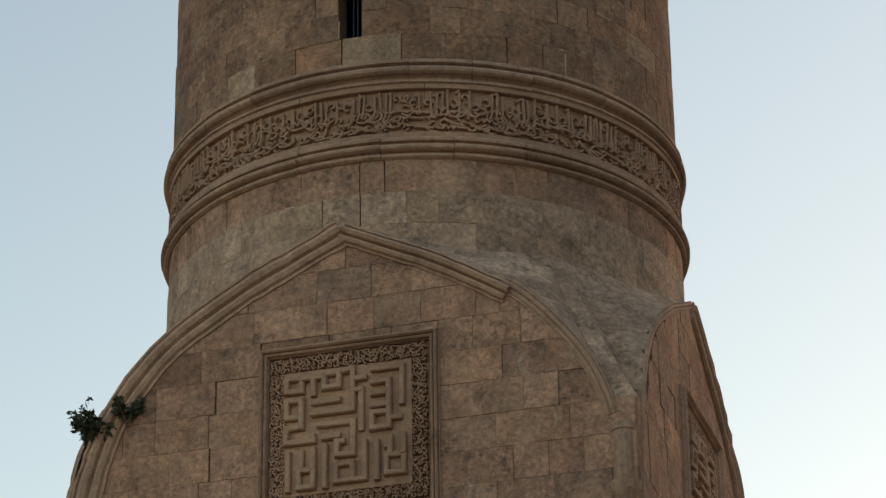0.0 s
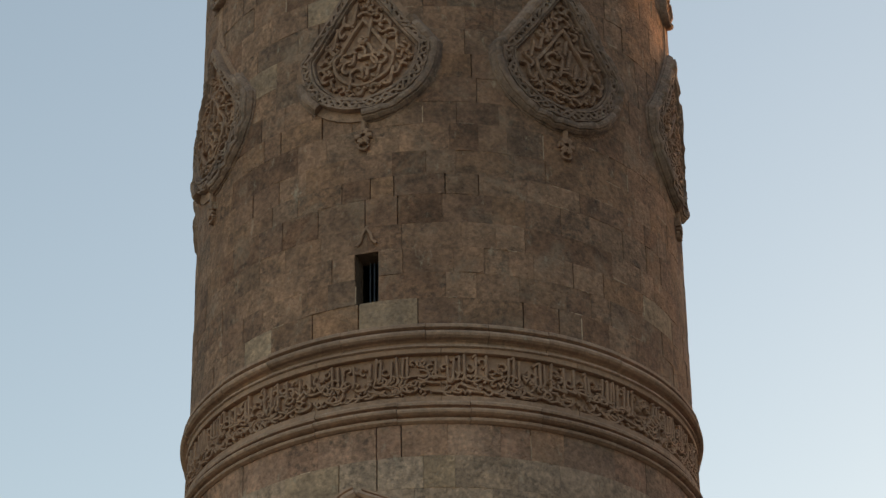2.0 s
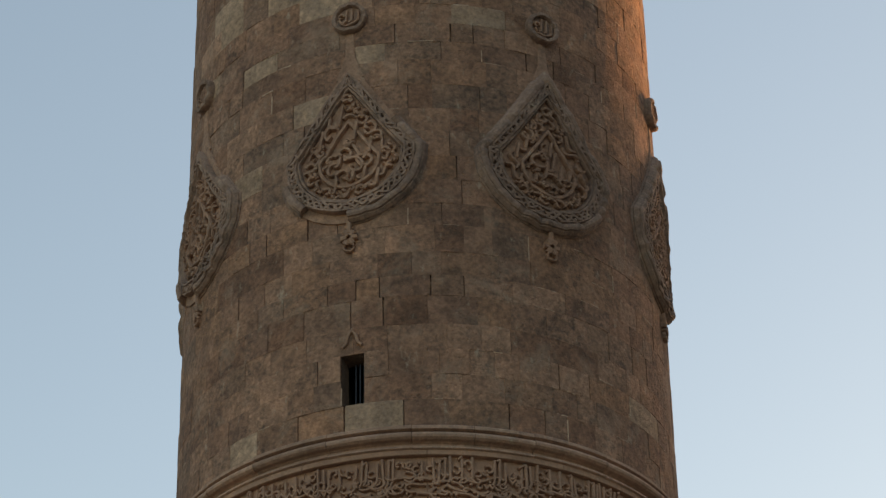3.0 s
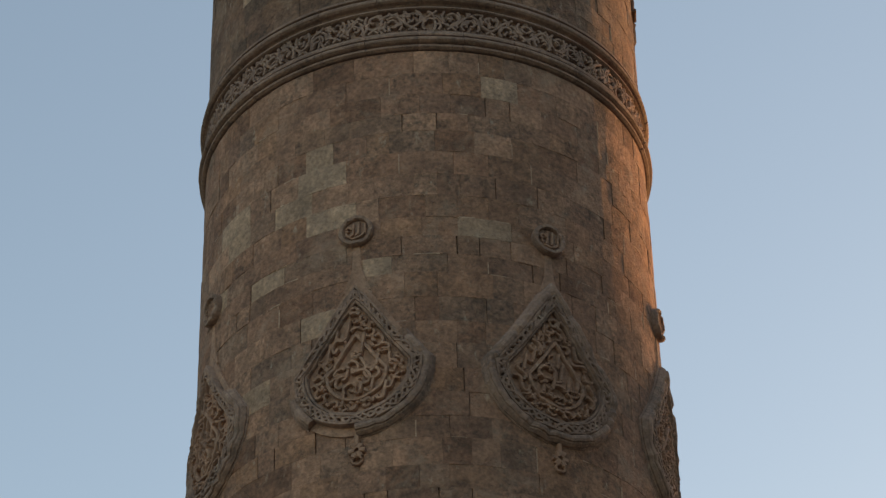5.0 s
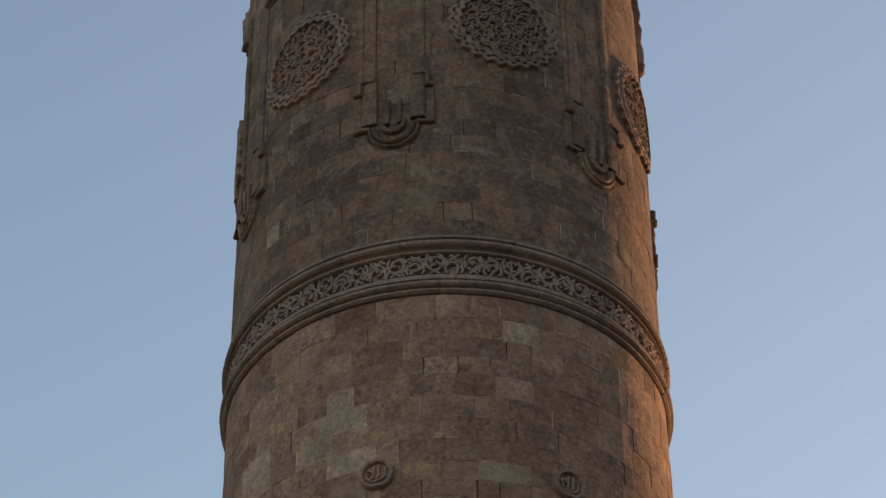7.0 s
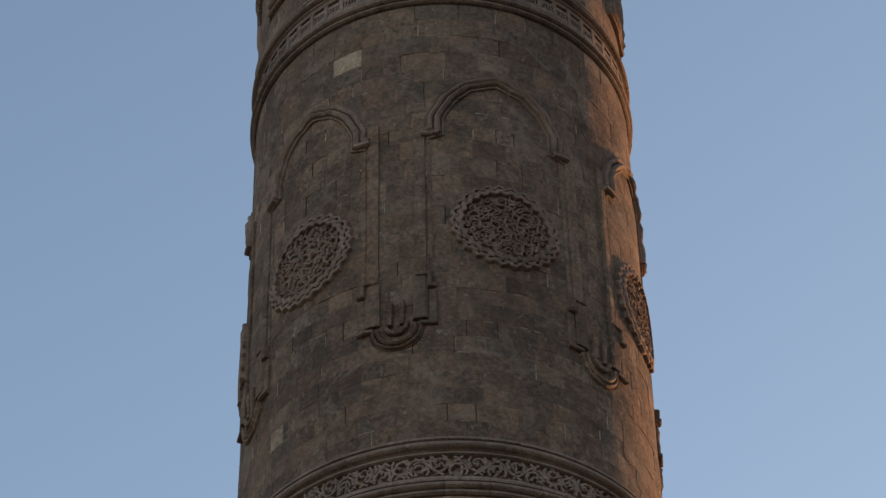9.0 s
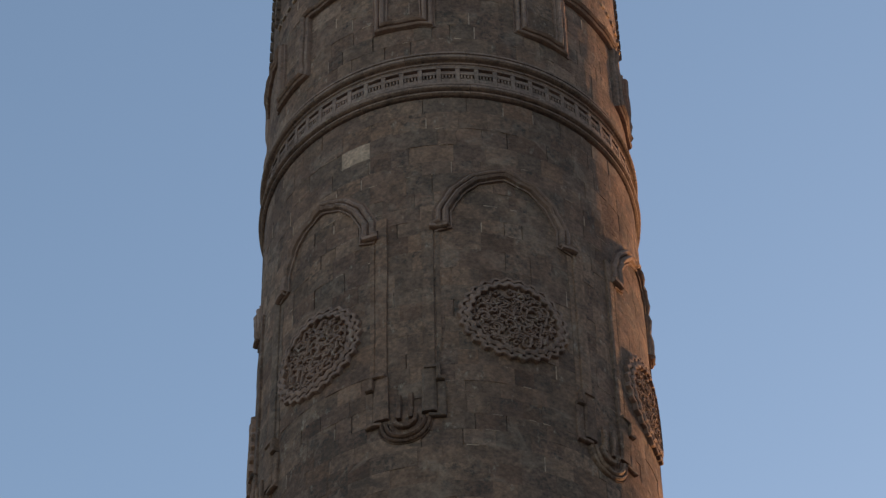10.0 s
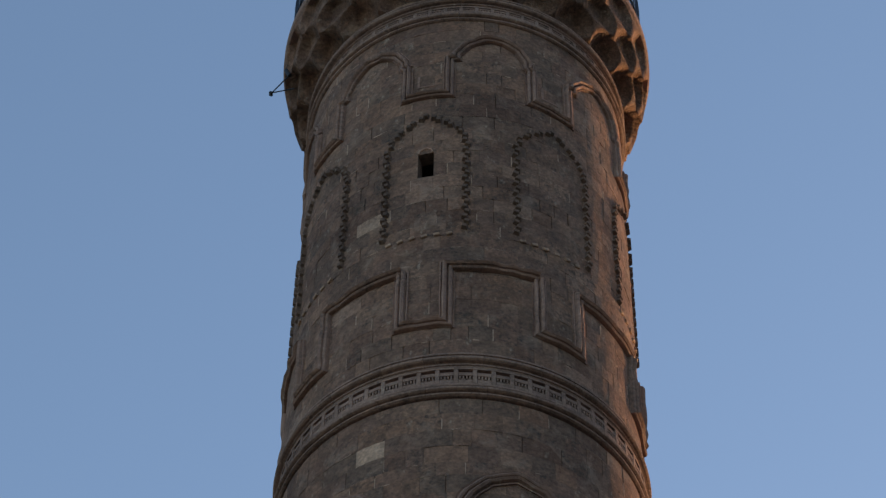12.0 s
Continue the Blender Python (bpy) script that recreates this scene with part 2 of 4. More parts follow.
bm = bmesh.new()
SLITS = [(-18.3, -13.2, 13.613, 14.085), (-16.1, -10.8, 31.048, 31.543)]
zs = sorted({9.0, 36.6, *[v for s in SLITS for v in s[2:]]})
angs = sorted({*[a * 3.0 for a in range(-60, 60)], *[v for s in SLITS for v in s[:2]]})
grid = [[bm.verts.new(((radius(z) - 0.030) * math.sin(radians(a)), -(radius(z) - 0.030) * math.cos(radians(a)), z)) for z in zs] for a in angs]
for i in range(len(angs)):
    for j in range(len(zs) - 1):
        am = (angs[i] + (angs[i + 1] if i + 1 < len(angs) else 180)) / 2
        zm = (zs[j] + zs[j + 1]) / 2
        if not any(s[0] < am < s[1] and s[2] < zm < s[3] for s in SLITS):
            c, d = grid[i], grid[(i + 1) % len(angs)]
            bm.faces.new((c[j], d[j], d[j + 1], c[j + 1]))
shaft = part("shaft", bm, m_mortar, minaret, "round shaft of coursed brown limestone blocks")

# stones of the shaft, course by course
rng = random.Random(11)
PALE_AT = [(-16, 13.5), (-26, 18.6), (-20, 18.4), (-24, 17.7), (-14.5, 17.2), (-44, 17.3), (-52, 18.0), (-60, 18.4), (-37, 18.1), (12, 17.5), (14.5, 19.1), (-14, 20.0), (5, 20.0),
           (-40, 16.2), (-29, 16.6), (-30, 26.2), (-52, 21.0), (-22, 12.05), (-33, 12.0), (-2, 12.1), (-48, 13.5), (58, 13.9), (-38, 30.4), (-60, 17.5)]
meshes = {}


def block_faces(a, h, seed, r):
    """A curved ashlar a degrees wide and h high at radius r, with chamfered and slightly uneven edges."""
    q = random.Random(seed)
    ch = 0.0014
    w = radians(a) / 2
    j = [q.uniform(-0.0012, 0.0012) for _ in range(8)]
    vs, fs = [], []
    n = 3
    for depth, ins in ((0.0, ch), (-ch, 0.0), (-0.07, 0.0)):
        for top in (0, 1):
            for i in range(n + 1):
                t = i / n
                ww = (w - ins / r)
                ang = -ww + 2 * ww * t + (j[top * 2] * (1 - t) + j[top * 2 + 1] * t) / r
                z = (h / 2 - ins) * (1 if top else -1) + j[4 + top * 2] * (1 - t) + j[5 + top * 2] * t
                bulge = 0.0035 * math.sin(math.pi * t) * (depth == 0)
                vs.append(((r + depth + bulge) * math.sin(ang), -(r + depth + bulge) * math.cos(ang), z))
    m = n + 1
    for i in range(n):
        fs.append((i, i + 1, m + i + 1, m + i))
    for L in (0, 1):
        o, p = L * 2 * m, (L + 1) * 2 * m
        for i in range(n):
            fs.append((o + i + 1, o + i, p + i, p + i + 1))
            fs.append((o + m + i, o + m + i + 1, p + m + i + 1, p + m + i))
        fs.append((o, o + m, p + m, p))
        fs.append((o + m + n, o + n, p + n, p + m + n))
    return vs, fs


joined, singles, smears = {0: ([], []), 1: ([], []), 2: ([], []), 3: ([], [])}, [], []
SECTIONS = [(11.0, 12.45, 5), (13.37, 19.60, 26), (20.33, 26.74, 27), (27.54, 34.55, 28)]
for z0, z1, n in SECTIONS:
    even = (z1 - z0) / n
    fixed = 4 if z0 == 13.37 else n if z0 > 27 else 0
    heights = [rng.uniform(0.82, 1.18) for _ in range(n - fixed)]
    heights = [even] * fixed + [x * even * (n - fixed) / sum(heights) for x in heights]
    zc, h = z0, 0.0
    for c in range(n):
        zc, h = zc + h / 2 + heights[c] / 2, heights[c]
        holes = [s for s in SLITS if s[2] < zc < s[3]]
        cuts, a = [], -180 + rng.uniform(0, 8)
        start = a
        while a < start + 352:
            cuts.append(a)
            a += rng.choice((5.5, 6.5, 7.5, 8.5, 9.5, 11, 13))
        for s in holes:
            cuts = [x for x in cuts if not (s[0] - 4 < x < s[1] + 4)] + [s[0], s[1]]
        cuts.sort()
        for k, a0 in enumerate(cuts):
            a1 = cuts[k + 1] if k + 1 < len(cuts) else cuts[0] + 360
            mid = (a0 + a1) / 2
            if any(s[0] - 0.1 < mid < s[1] + 0.1 for s in holes):
                continue
            gap = rng.choice((0.02, 0.02, 0.03, 0.03, 0.04, 0.04, 0.05, rng.uniform(0.25, 0.5)))
            wide = a1 - a0 - gap
            pale = any(a0 < p < a1 and abs(q - zc) < h / 2 for p, q in PALE_AT)
            out = 1 + rng.uniform(-0.0018, 0.0018)
            if -75 < mid < 86:
                odds = 0.26 if mid > 8 or zc > 24 else 0.08
                if rng.random() < odds:
                    k0 = rng.uniform(0, 0.5)
                    smears.append([(a0 + (a1 - a0) * t, zc - h / 2 + rng.uniform(-0.004, 0.004)) for t in np.linspace(k0, k0 + rng.uniform(0.25, 0.5), 4)])
                if rng.random() < odds * 0.5:
                    smears.append([(a1, zc + h * t) for t in (-0.45, -0.1, rng.uniform(0.1, 0.45))])
            seed = rng.randrange(3)
            if (13.37 < zc < 18.4 and -68 < mid < 68) or pale:
                singles.append((wide, round(h, 3), seed, mid + rng.uniform(-0.04, 0.04), zc, out, pale))
            else:
                vs, fs = block_faces(wide, h + 0.002, seed, radius(zc) * out)
                # zones 0 to 2 are one limestone, coloured darker with height to imitate dimmer light
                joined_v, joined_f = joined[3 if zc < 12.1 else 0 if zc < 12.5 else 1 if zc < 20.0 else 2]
                o = len(joined_v)
                ca, sb = math.cos(radians(mid)), math.sin(radians(mid))
                joined_v += [(x * ca - y * sb, x * sb + y * ca, z + zc) for x, y, z in vs]
                joined_f += [tuple(i + o for i in f) for f in fs]
for zone, (joined_v, joined_f) in joined.items():
    me = bpy.data.meshes.new("coursed_masonry")
    me.from_pydata(joined_v, [], joined_f)
    me.materials.append((m_bright_joined, m_stone_joined, m_shaded_joined, m_grey_joined)[zone])
    ob = new("coursed_masonry", me)
    ob.parent = shaft
    tagged(ob, ("brown limestone courses with extra light put into the colour", "courses of squared brown limestone blocks", "brown limestone courses with shade put into the colour", "grey weathered limestone courses")[zone], kind="stuff")

bm = bmesh.new()
q = random.Random(21)
for pts in smears:
    ribbon(bm, [(radians(a) * radius(z), z) for a, z in pts], bar(q.uniform(0.005, 0.012), 0.004, -0.01), drum(0.0), step=0.2)
part("mortar_smear", bm, m_smear, shaft, "thin pale smears of mortar along joints", kind="stuff")

# ---- slit windows ----


def slit_window(a0, a1, z0, z1, name_label, bars):
    w = tagged(new("slit_window"), name_label)
    w.parent = minaret
    put = drum(0.0)
    bm = bmesh.new()
    r = radius(z0)
    u0, u1 = radians(a0) * r, radians(a1) * r
    front = [bm.verts.new(put(u, z, -0.004)) for u, z in ((u0, z0), (u1, z0), (u1, z1), (u0, z1))]
    mid = [bm.verts.new(put(u, z, -0.16)) for u, z in ((u0 + 0.01, z0 + 0.02), (u1 - 0.02, z0 + 0.02), (u1 - 0.02, z1 - 0.02), (u0 + 0.01, z1 - 0.02))]
    for i in range(4):
        bm.faces.new((front[i], mid[i], mid[(i + 1) % 4], front[(i + 1) % 4]))
    # dark material paints the recess shade onto the reveal walls
    part("reveal", bm, m_shade_dark, w)
    bm = bmesh.new()
    bk = [bm.verts.new(put(u, z, -0.62)) for u, z in ((u0 - 0.1, z0 - 0.1), (u1 + 0.1, z0 - 0.1), (u1 + 0.1, z1 + 0.1), (u0 - 0.1, z1 + 0.1))]
    fr = [bm.verts.new(put(u, z, -0.07)) for u, z in ((u0 - 0.1, z0 - 0.1), (u1 + 0.1, z0 - 0.1), (u1 + 0.1, z1 + 0.1), (u0 - 0.1, z1 + 0.1))]
    bm.faces.new(bk)
    for i in range(4):
        bm.faces.new((fr[i], bk[i], bk[(i + 1) % 4], fr[(i + 1) % 4]))
    part("dark_interior", bm, m_dark, w, "unlit stair well behind the slit")
    for k in range(bars):
        bm = bmesh.new()
        u = u0 + 0.09 + (u1 - u0 - 0.12) * k / max(1, bars - 1)
        ribbon(bm, [(u, z0 + 0.01), (u, z1 - 0.03)], bar(0.014, 0.014, -0.01), lambda x, z, d: put(x, z, d - 0.13))
        part("bar", bm, m_iron, w, "dark iron bar")
    return w


w = slit_window(*SLITS[0], "narrow barred slit window", 3)
bm = bmesh.new()
c = -0.606
put = drum(0.0)
ribbon(bm, [(c - 0.085, 14.16), (c - 0.05, 14.195), (c - 0.035, 14.26), (c, 14.315), (c + 0.035, 14.26), (c + 0.05, 14.195), (c + 0.085, 14.16)], bar(0.026, 0.03), put, step=0.05)
part("carved_hood", bm, m_carved, w, "small carved pointed hood")
w = slit_window(*SLITS[1], "small dark window with arched head", 0)
bm = bmesh.new()
c = radians(-13.45) * radius(31.3)
ribbon(bm, arc(c, 31.55, 0.085, 0.10, 0, 180, 10), bar(0.022, 0.016), put, step=0.05)
part("arched_head", bm, m_carved, w)

# ---- ring bands ----
UPPER = [(-0.03, 0.0), (0.036, 0.0), (0.056, -0.016), (0.056, -0.042), (0.030, -0.052), (0.010, -0.058), (0.012, -0.066), (0.050, -0.072), (0.068, -0.086), (0.074, -0.104), (0.068, -0.122),
         (0.048, -0.136), (0.014, -0.144), (-0.004, -0.158), (-0.006, -0.19), (0.040, -0.197), (0.044, -0.214), (0.028, -0.222), (-0.03, -0.222)]
LOWER = [(-0.03, 0.19), (0.038, 0.19), (0.044, 0.176), (0.040, 0.155), (0.012, 0.148), (-0.002, 0.138), (0.006, 0.130), (0.046, 0.122), (0.068, 0.110), (0.074, 0.094), (0.068, 0.078), (0.046, 0.066),
         (0.012, 0.059), (0.002, 0.052), (0.034, 0.042), (0.044, 0.030), (0.040, 0.014), (0.014, 0.0), (-0.03, 0.0)]


def moulding(parent, name, prof, zbase, seed, material):
    """A ring of moulded stones, each a separate arc with its own slight misfit."""
    q = random.Random(seed)
    r = radius(zbase)
    cache, a, end = {}, -180.0, 180.0
    while a < end - 1:
        wide = min(q.choice((11, 13, 15, 18)), end - a)
        if end - a - wide < 6:
            wide = end - a
        key = round(wide, 1)
        if key not in cache:
            bm = bmesh.new()
            lathe(bm, [(r + d, z) for d, z in prof], 8, -wide / 2 + 0.06, wide / 2 - 0.06, cap=True)
            me = bpy.data.meshes.new(name)
            bm.to_mesh(me)
            bm.free()
            me.materials.append(material)
            cache[key] = me
        ob = new(name, cache[key])
        ob.parent = parent
        s = 1 + q.uniform(-0.0014, 0.0014)
        ob.matrix_basis = Matrix.Translation((0, 0, zbase + q.uniform(-0.004, 0.004))) @ pose(0, 0, 0, 0, 0, a + wide / 2) @ Matrix.Diagonal((s, s, 1, 1))
        a += wide


def band(label, z0, z1, seed, joints, material=m_mould, carved=m_carved, low=0.02, high=0.02):
    b = tagged(new("carved_band"), label)
    b.parent = minaret
    moulding(b, "moulding_stone", UPPER, z1, seed, material)
    moulding(b, "moulding_stone", LOWER, z0, seed + 1, material)
    zb, zt = z0 + 0.188, z1 - 0.22
    for a0, a1 in zip(joints, joints[1:] + [joints[0] + 360]):
        bm = bmesh.new()
        r = radius(zb)
        lathe(bm, [(r - 0.06, zb), (r + 0.022, zb), (r + 0.022, zb + low), (r + 0.014, zb + low + 0.004), (r - 0.024, zb + low + 0.006), (r - 0.024, zt - high - 0.006),
                   (r + 0.014, zt - high - 0.004), (r + 0.022, zt - high), (r + 0.022, zt), (r - 0.06, zt)], max(3, round((a1 - a0) / 3)), a0 + 0.07, a1 - 0.07, cap=True)
        part("fascia_slab", bm, carved, b)
    return b, zb + low, zt - high


def script(rng, x0, x1, z0, z1, inside=None, dense=1.0):
    """Worn relief strokes of an inscription that cannot be read: stems above, bowls and sweeps below. Gives (line, width)."""
    H, out, x = z1 - z0, [], x0

    def add(pts, w):
        if inside is None or all(inside(*p) for p in pts):
            out.append((pts, w))
    while x < x1:
        k = rng.random()
        lean = rng.uniform(-0.012, 0.012)
        if k < 0.6:
            b = z0 + H * rng.uniform(0.36, 0.5)
            t = z0 + H * rng.uniform(0.86, 0.98)
            add([(x + lean, t), (x, b), (x - H * 0.05, b - H * 0.09)], H * 0.058)
            if rng.random() < 0.6:
                add([(x + lean, t), (x + lean - H * 0.08, t - H * 0.05)], H * 0.055)
        else:
            add(spiral(x, z0 + H * rng.uniform(0.6, 0.82), H * rng.uniform(0.09, 0.13), rng.uniform(0, 360), 0.85, rng.choice((-1, 1)), 9), H * 0.055)
        x += H * rng.uniform(0.125, 0.2) / dense
    x = x0
    while x < x1:
        for zc in (z0 + H * rng.uniform(0.10, 0.24), z0 + H * rng.uniform(0.30, 0.56)):
            k, r, xx = rng.random(), H * rng.uniform(0.09, 0.17), x + H * rng.uniform(-0.08, 0.08)
            if k < 0.45:
                a = rng.choice((180, 200, 230, 20, 100))
                add(arc(xx, zc, r * 1.2, r * 0.8, a, a + rng.uniform(140, 230), 8), H * 0.055)
            elif k < 0.65:
                add([(xx - r * 1.5, zc + r * rng.uniform(-0.4, 0.8)), (xx - r * 0.4, zc - r * 0.15), (xx + r * 0.6, zc - r * 0.3), (xx + r * 1.4, zc + r * rng.uniform(-0.5, 0.5))], H * 0.06)
            elif k < 0.88:
                add(spiral(xx, zc, r * 0.7, rng.uniform(0, 360), 0.9, rng.choice((-1, 1)), 9), H * 0.055)
            else:
                add([(xx - r, zc + r * 0.5), (xx - r * 0.5, zc - r * 0.2), (xx, zc + r * 0.5), (xx + r * 0.5, zc - r * 0.2), (xx + r, zc + r * 0.4)], H * 0.05)
        x += H * rng.uniform(0.13, 0.2) / dense
    return out


J1 = [-160, -125, -95, -72, -51, -27, 0.1, 30, 51.5, 66, 92, 125, 155]
b1, zb, zt = band("inscription band with two rounded mouldings", 12.45, 13.35, 3, J1, low=0.05, high=0.045)
q = random.Random(5)
for a0, a1 in zip(J1, J1[1:]):
    if a1 < -95 or a0 > 95:
        continue
    bm = bmesh.new()
    r = radius(zb)
    put = drum(0.0, -0.024)
    for pts, w in script(q, radians(a0) * r + 0.02, radians(a1) * r - 0.02, zb + 0.005, zt, None, 1.5):
        ribbon(bm, pts, bar(w, q.uniform(0.036, 0.046), -0.01), put, step=0.2)
    part("raised_inscription", bm, m_carved, b1, "worn raised inscription strokes", kind="stuff")

J2 = [-150, -110, -85, -60, -38, -21, -9, 3, 22, 40, 62, 85, 120, 160]
b2, zb, zt = band("narrow band of carved vine scrolls between mouldings", 19.62, 20.32, 7, J2, m_band, m_band, low=0.03, high=0.0)
r = radius(zb)
put = drum(0.0, -0.024)
for a0, a1 in zip(J2, J2[1:]):
    if a1 < -95 or a0 > 95:
        continue
    bm = bmesh.new()
    u, ue, zc = radians(a0) * r, radians(a1) * r, (zb + zt) / 2
    H = (zt - zb) * 0.5
    lam = 0.36
    ribbon(bm, [(x, zc + H * 0.55 * math.sin(2 * math.pi * x / lam)) for x in np.arange(u + 0.01, ue - 0.01, 0.028)], bar(0.03, 0.05, -0.01), put, step=0.2)
    k = math.floor(u / (lam / 2))
    while k * lam / 2 < ue:
        x, sg = k * lam / 2 + lam / 4, (1 if k % 2 else -1)
        if u + 0.01 < x < ue - 0.01:
            ribbon(bm, spiral(x, zc + sg * H * 0.28, H * q.uniform(0.45, 0.62), 90 - sg * 90 + q.uniform(-60, 60), q.uniform(0.6, 1.0), sg, 12), bar(0.028, 0.05, -0.01), put, step=0.2)
            for _ in range(7):
                lx, lz, la = x + q.uniform(-0.09, 0.09), zc + q.uniform(-0.8, 0.8) * H, q.uniform(0, 3.14)
                ribbon(bm, [(lx - 0.035 * math.cos(la), lz - 0.035 * math.sin(la)), (lx, lz + 0.008), (lx + 0.035 * math.cos(la), lz + 0.035 * math.sin(la))], bar(0.03, 0.05, -0.01), put, step=0.2)
            for dx in (-0.07, 0.065):
                ribbon(bm, [(x + dx, zc - sg * H * 0.1), (x + dx * 1.25, zc + sg * H * 0.5), (x + dx * 0.9, zc + sg * H * 0.85)], bar(0.03, 0.048, -0.01), put, step=0.2)
            ribbon(bm, [(x - 0.04, zc - sg * H * 0.85), (x, zc - sg * H * 0.6), (x + 0.045, zc - sg * H * 0.88)], bar(0.03, 0.048, -0.01), put, step=0.2)
        k += 1
    part("vine_scroll", bm, m_band, b2, "deeply carved vine scroll", kind="stuff")

J3 = [-155, -120, -90, -66, -44, -20, -4, 6, 27, 50, 72, 95, 125, 160]


def drops(parent, zb, zt):
    """A frieze cut through to a sunk ground: a slot and a row of small drilled gaps in each unit."""
    put = drum(0.0, -0.024)
    H, w = zt - zb, radians(5.625) * radius(zb)
    bm = bmesh.new()

    def plate(x0, x1, y0, y1, d=0.046):
        slab(bm, [(x0, zb + H * y0), (x1, zb + H * y0), (x1, zb + H * y1), (x0, zb + H * y1)], put, d + 0.01, 0.006, d)
    plate(-w / 2, w / 2, 0.88, 1.0)
    plate(-w / 2, -w / 2 + 0.05, 0.0, 0.88)
    plate(-w / 2 + 0.05, w / 2, 0.50, 0.70, 0.042)
    for k, x in enumerate((-0.035, 0.002, 0.039, 0.076)):
        plate(x - 0.010, x + 0.010, 0.24 if k % 2 else 0.30, 0.50, 0.040)
    plate(-w / 2 + 0.05, w / 2, 0.0, 0.24, 0.044)
    first = part("palmette", bm, m_rim, parent, "small carved hanging palmette")
    for k in range(1, 64):
        ob = new("palmette", first.data)
        ob.parent = parent
        ob.matrix_basis = pose(0, 0, 0, 0, 0, 5.625 * k)


b3, zb, zt = band("band of small hanging palmettes between mouldings", 26.78, 27.51, 9, J3, m_rim, m_rim)
drops(b3, zb, zt)
b4, zb, zt = band("band of small palmettes below the balcony", 34.52, 35.08, 13, J3, m_rim, m_rim)
drops(b4, zb, zt)

# ---- teardrop medallions with roundels ----


def drop_shape(s=1.0, n=9):
    """Outline of a teardrop about (0, 16.15), 1 high at the tip and rounded below."""
    right = [(0.0, 0.93), (0.10, 0.80), (0.27, 0.53), (0.43, 0.28), (0.58, 0.07), (0.655, -0.03)]
    right += [(0.655 * math.cos(radians(t)), -0.06 - 0.68 * math.sin(radians(t))) for t in np.linspace(6, 90, n)]
    left = [(-x, y) for x, y in right[1:-1]][::-1]
    return [(x * s, y * s) for x, y in right + left]


def in_poly(poly):
    def test(x, y):
        hit = False
        for (x0, y0), (x1, y1) in zip(poly, poly[1:] + poly[:1]):
            if (y0 > y) != (y1 > y) and x < (x1 - x0) * (y - y0) / (y1 - y0) + x0:
                hit = not hit
        return hit
    return test


def flourish(q, test, reach, r0, r1, tries=1500, pack=0.72):
    """Flowing strokes of a script that cannot be read: bowls, curls, hooks and long sweeps inside an outline."""
    done, out = [], []
    for k in range(tries):
        big = k < tries * 0.25
        x, y, rr = q.uniform(-reach, reach), q.uniform(-reach, reach), q.uniform(r1 * 0.85, r1 * 1.2) if big else q.uniform(r0, r1 * 0.8)
        if any(math.hypot(x - a, y - c) < (rr + s) * pack for a, c, s in done):
            continue
        kind, a, way = q.random(), q.uniform(0, 360), q.choice((-1, 1))
        if kind < 0.35:
            pts = arc(x, y, rr * 1.1, rr * 0.85, a, a + q.uniform(190, 300) * way, 11)
        elif kind < 0.6:
            pts = spiral(x, y, rr, a, q.uniform(0.7, 1.15), way, 13)
        elif kind < 0.85:
            ca, sb = math.cos(radians(a)), math.sin(radians(a))
            pts = [(x + rr * (1.15 * t * ca - 0.45 * math.sin(3.0 * t) * way * sb), y + rr * (1.15 * t * sb + 0.45 * math.sin(3.0 * t) * way * ca)) for t in np.linspace(-1, 1, 11)]
        else:
            pts = [(x + rr * 0.2, y + rr * 1.2), (x, y), (x - rr * 0.1, y - rr * 0.6)] + arc(x - rr * 0.5, y - rr * 0.6, rr * 0.4, rr * 0.35, -10, -190, 6)
        if all(test(*v) for v in pts):
            done.append((x, y, rr))
            out.append(pts)
            if q.random() < 0.45:
                out.append([pts[0], (pts[0][0] + q.uniform(-0.5, 0.5) * rr, pts[0][1] + 0.45 * rr)])
    return out


RIM = [(0.078, -0.03), (0.080, 0.010), (0.066, 0.018), (0.070, 0.034), (0.050, 0.066), (0.038, 0.070), (0.034, 0.088), (0.012, 0.097), (-0.014, 0.092), (-0.030, 0.075), (-0.036, 0.0)]


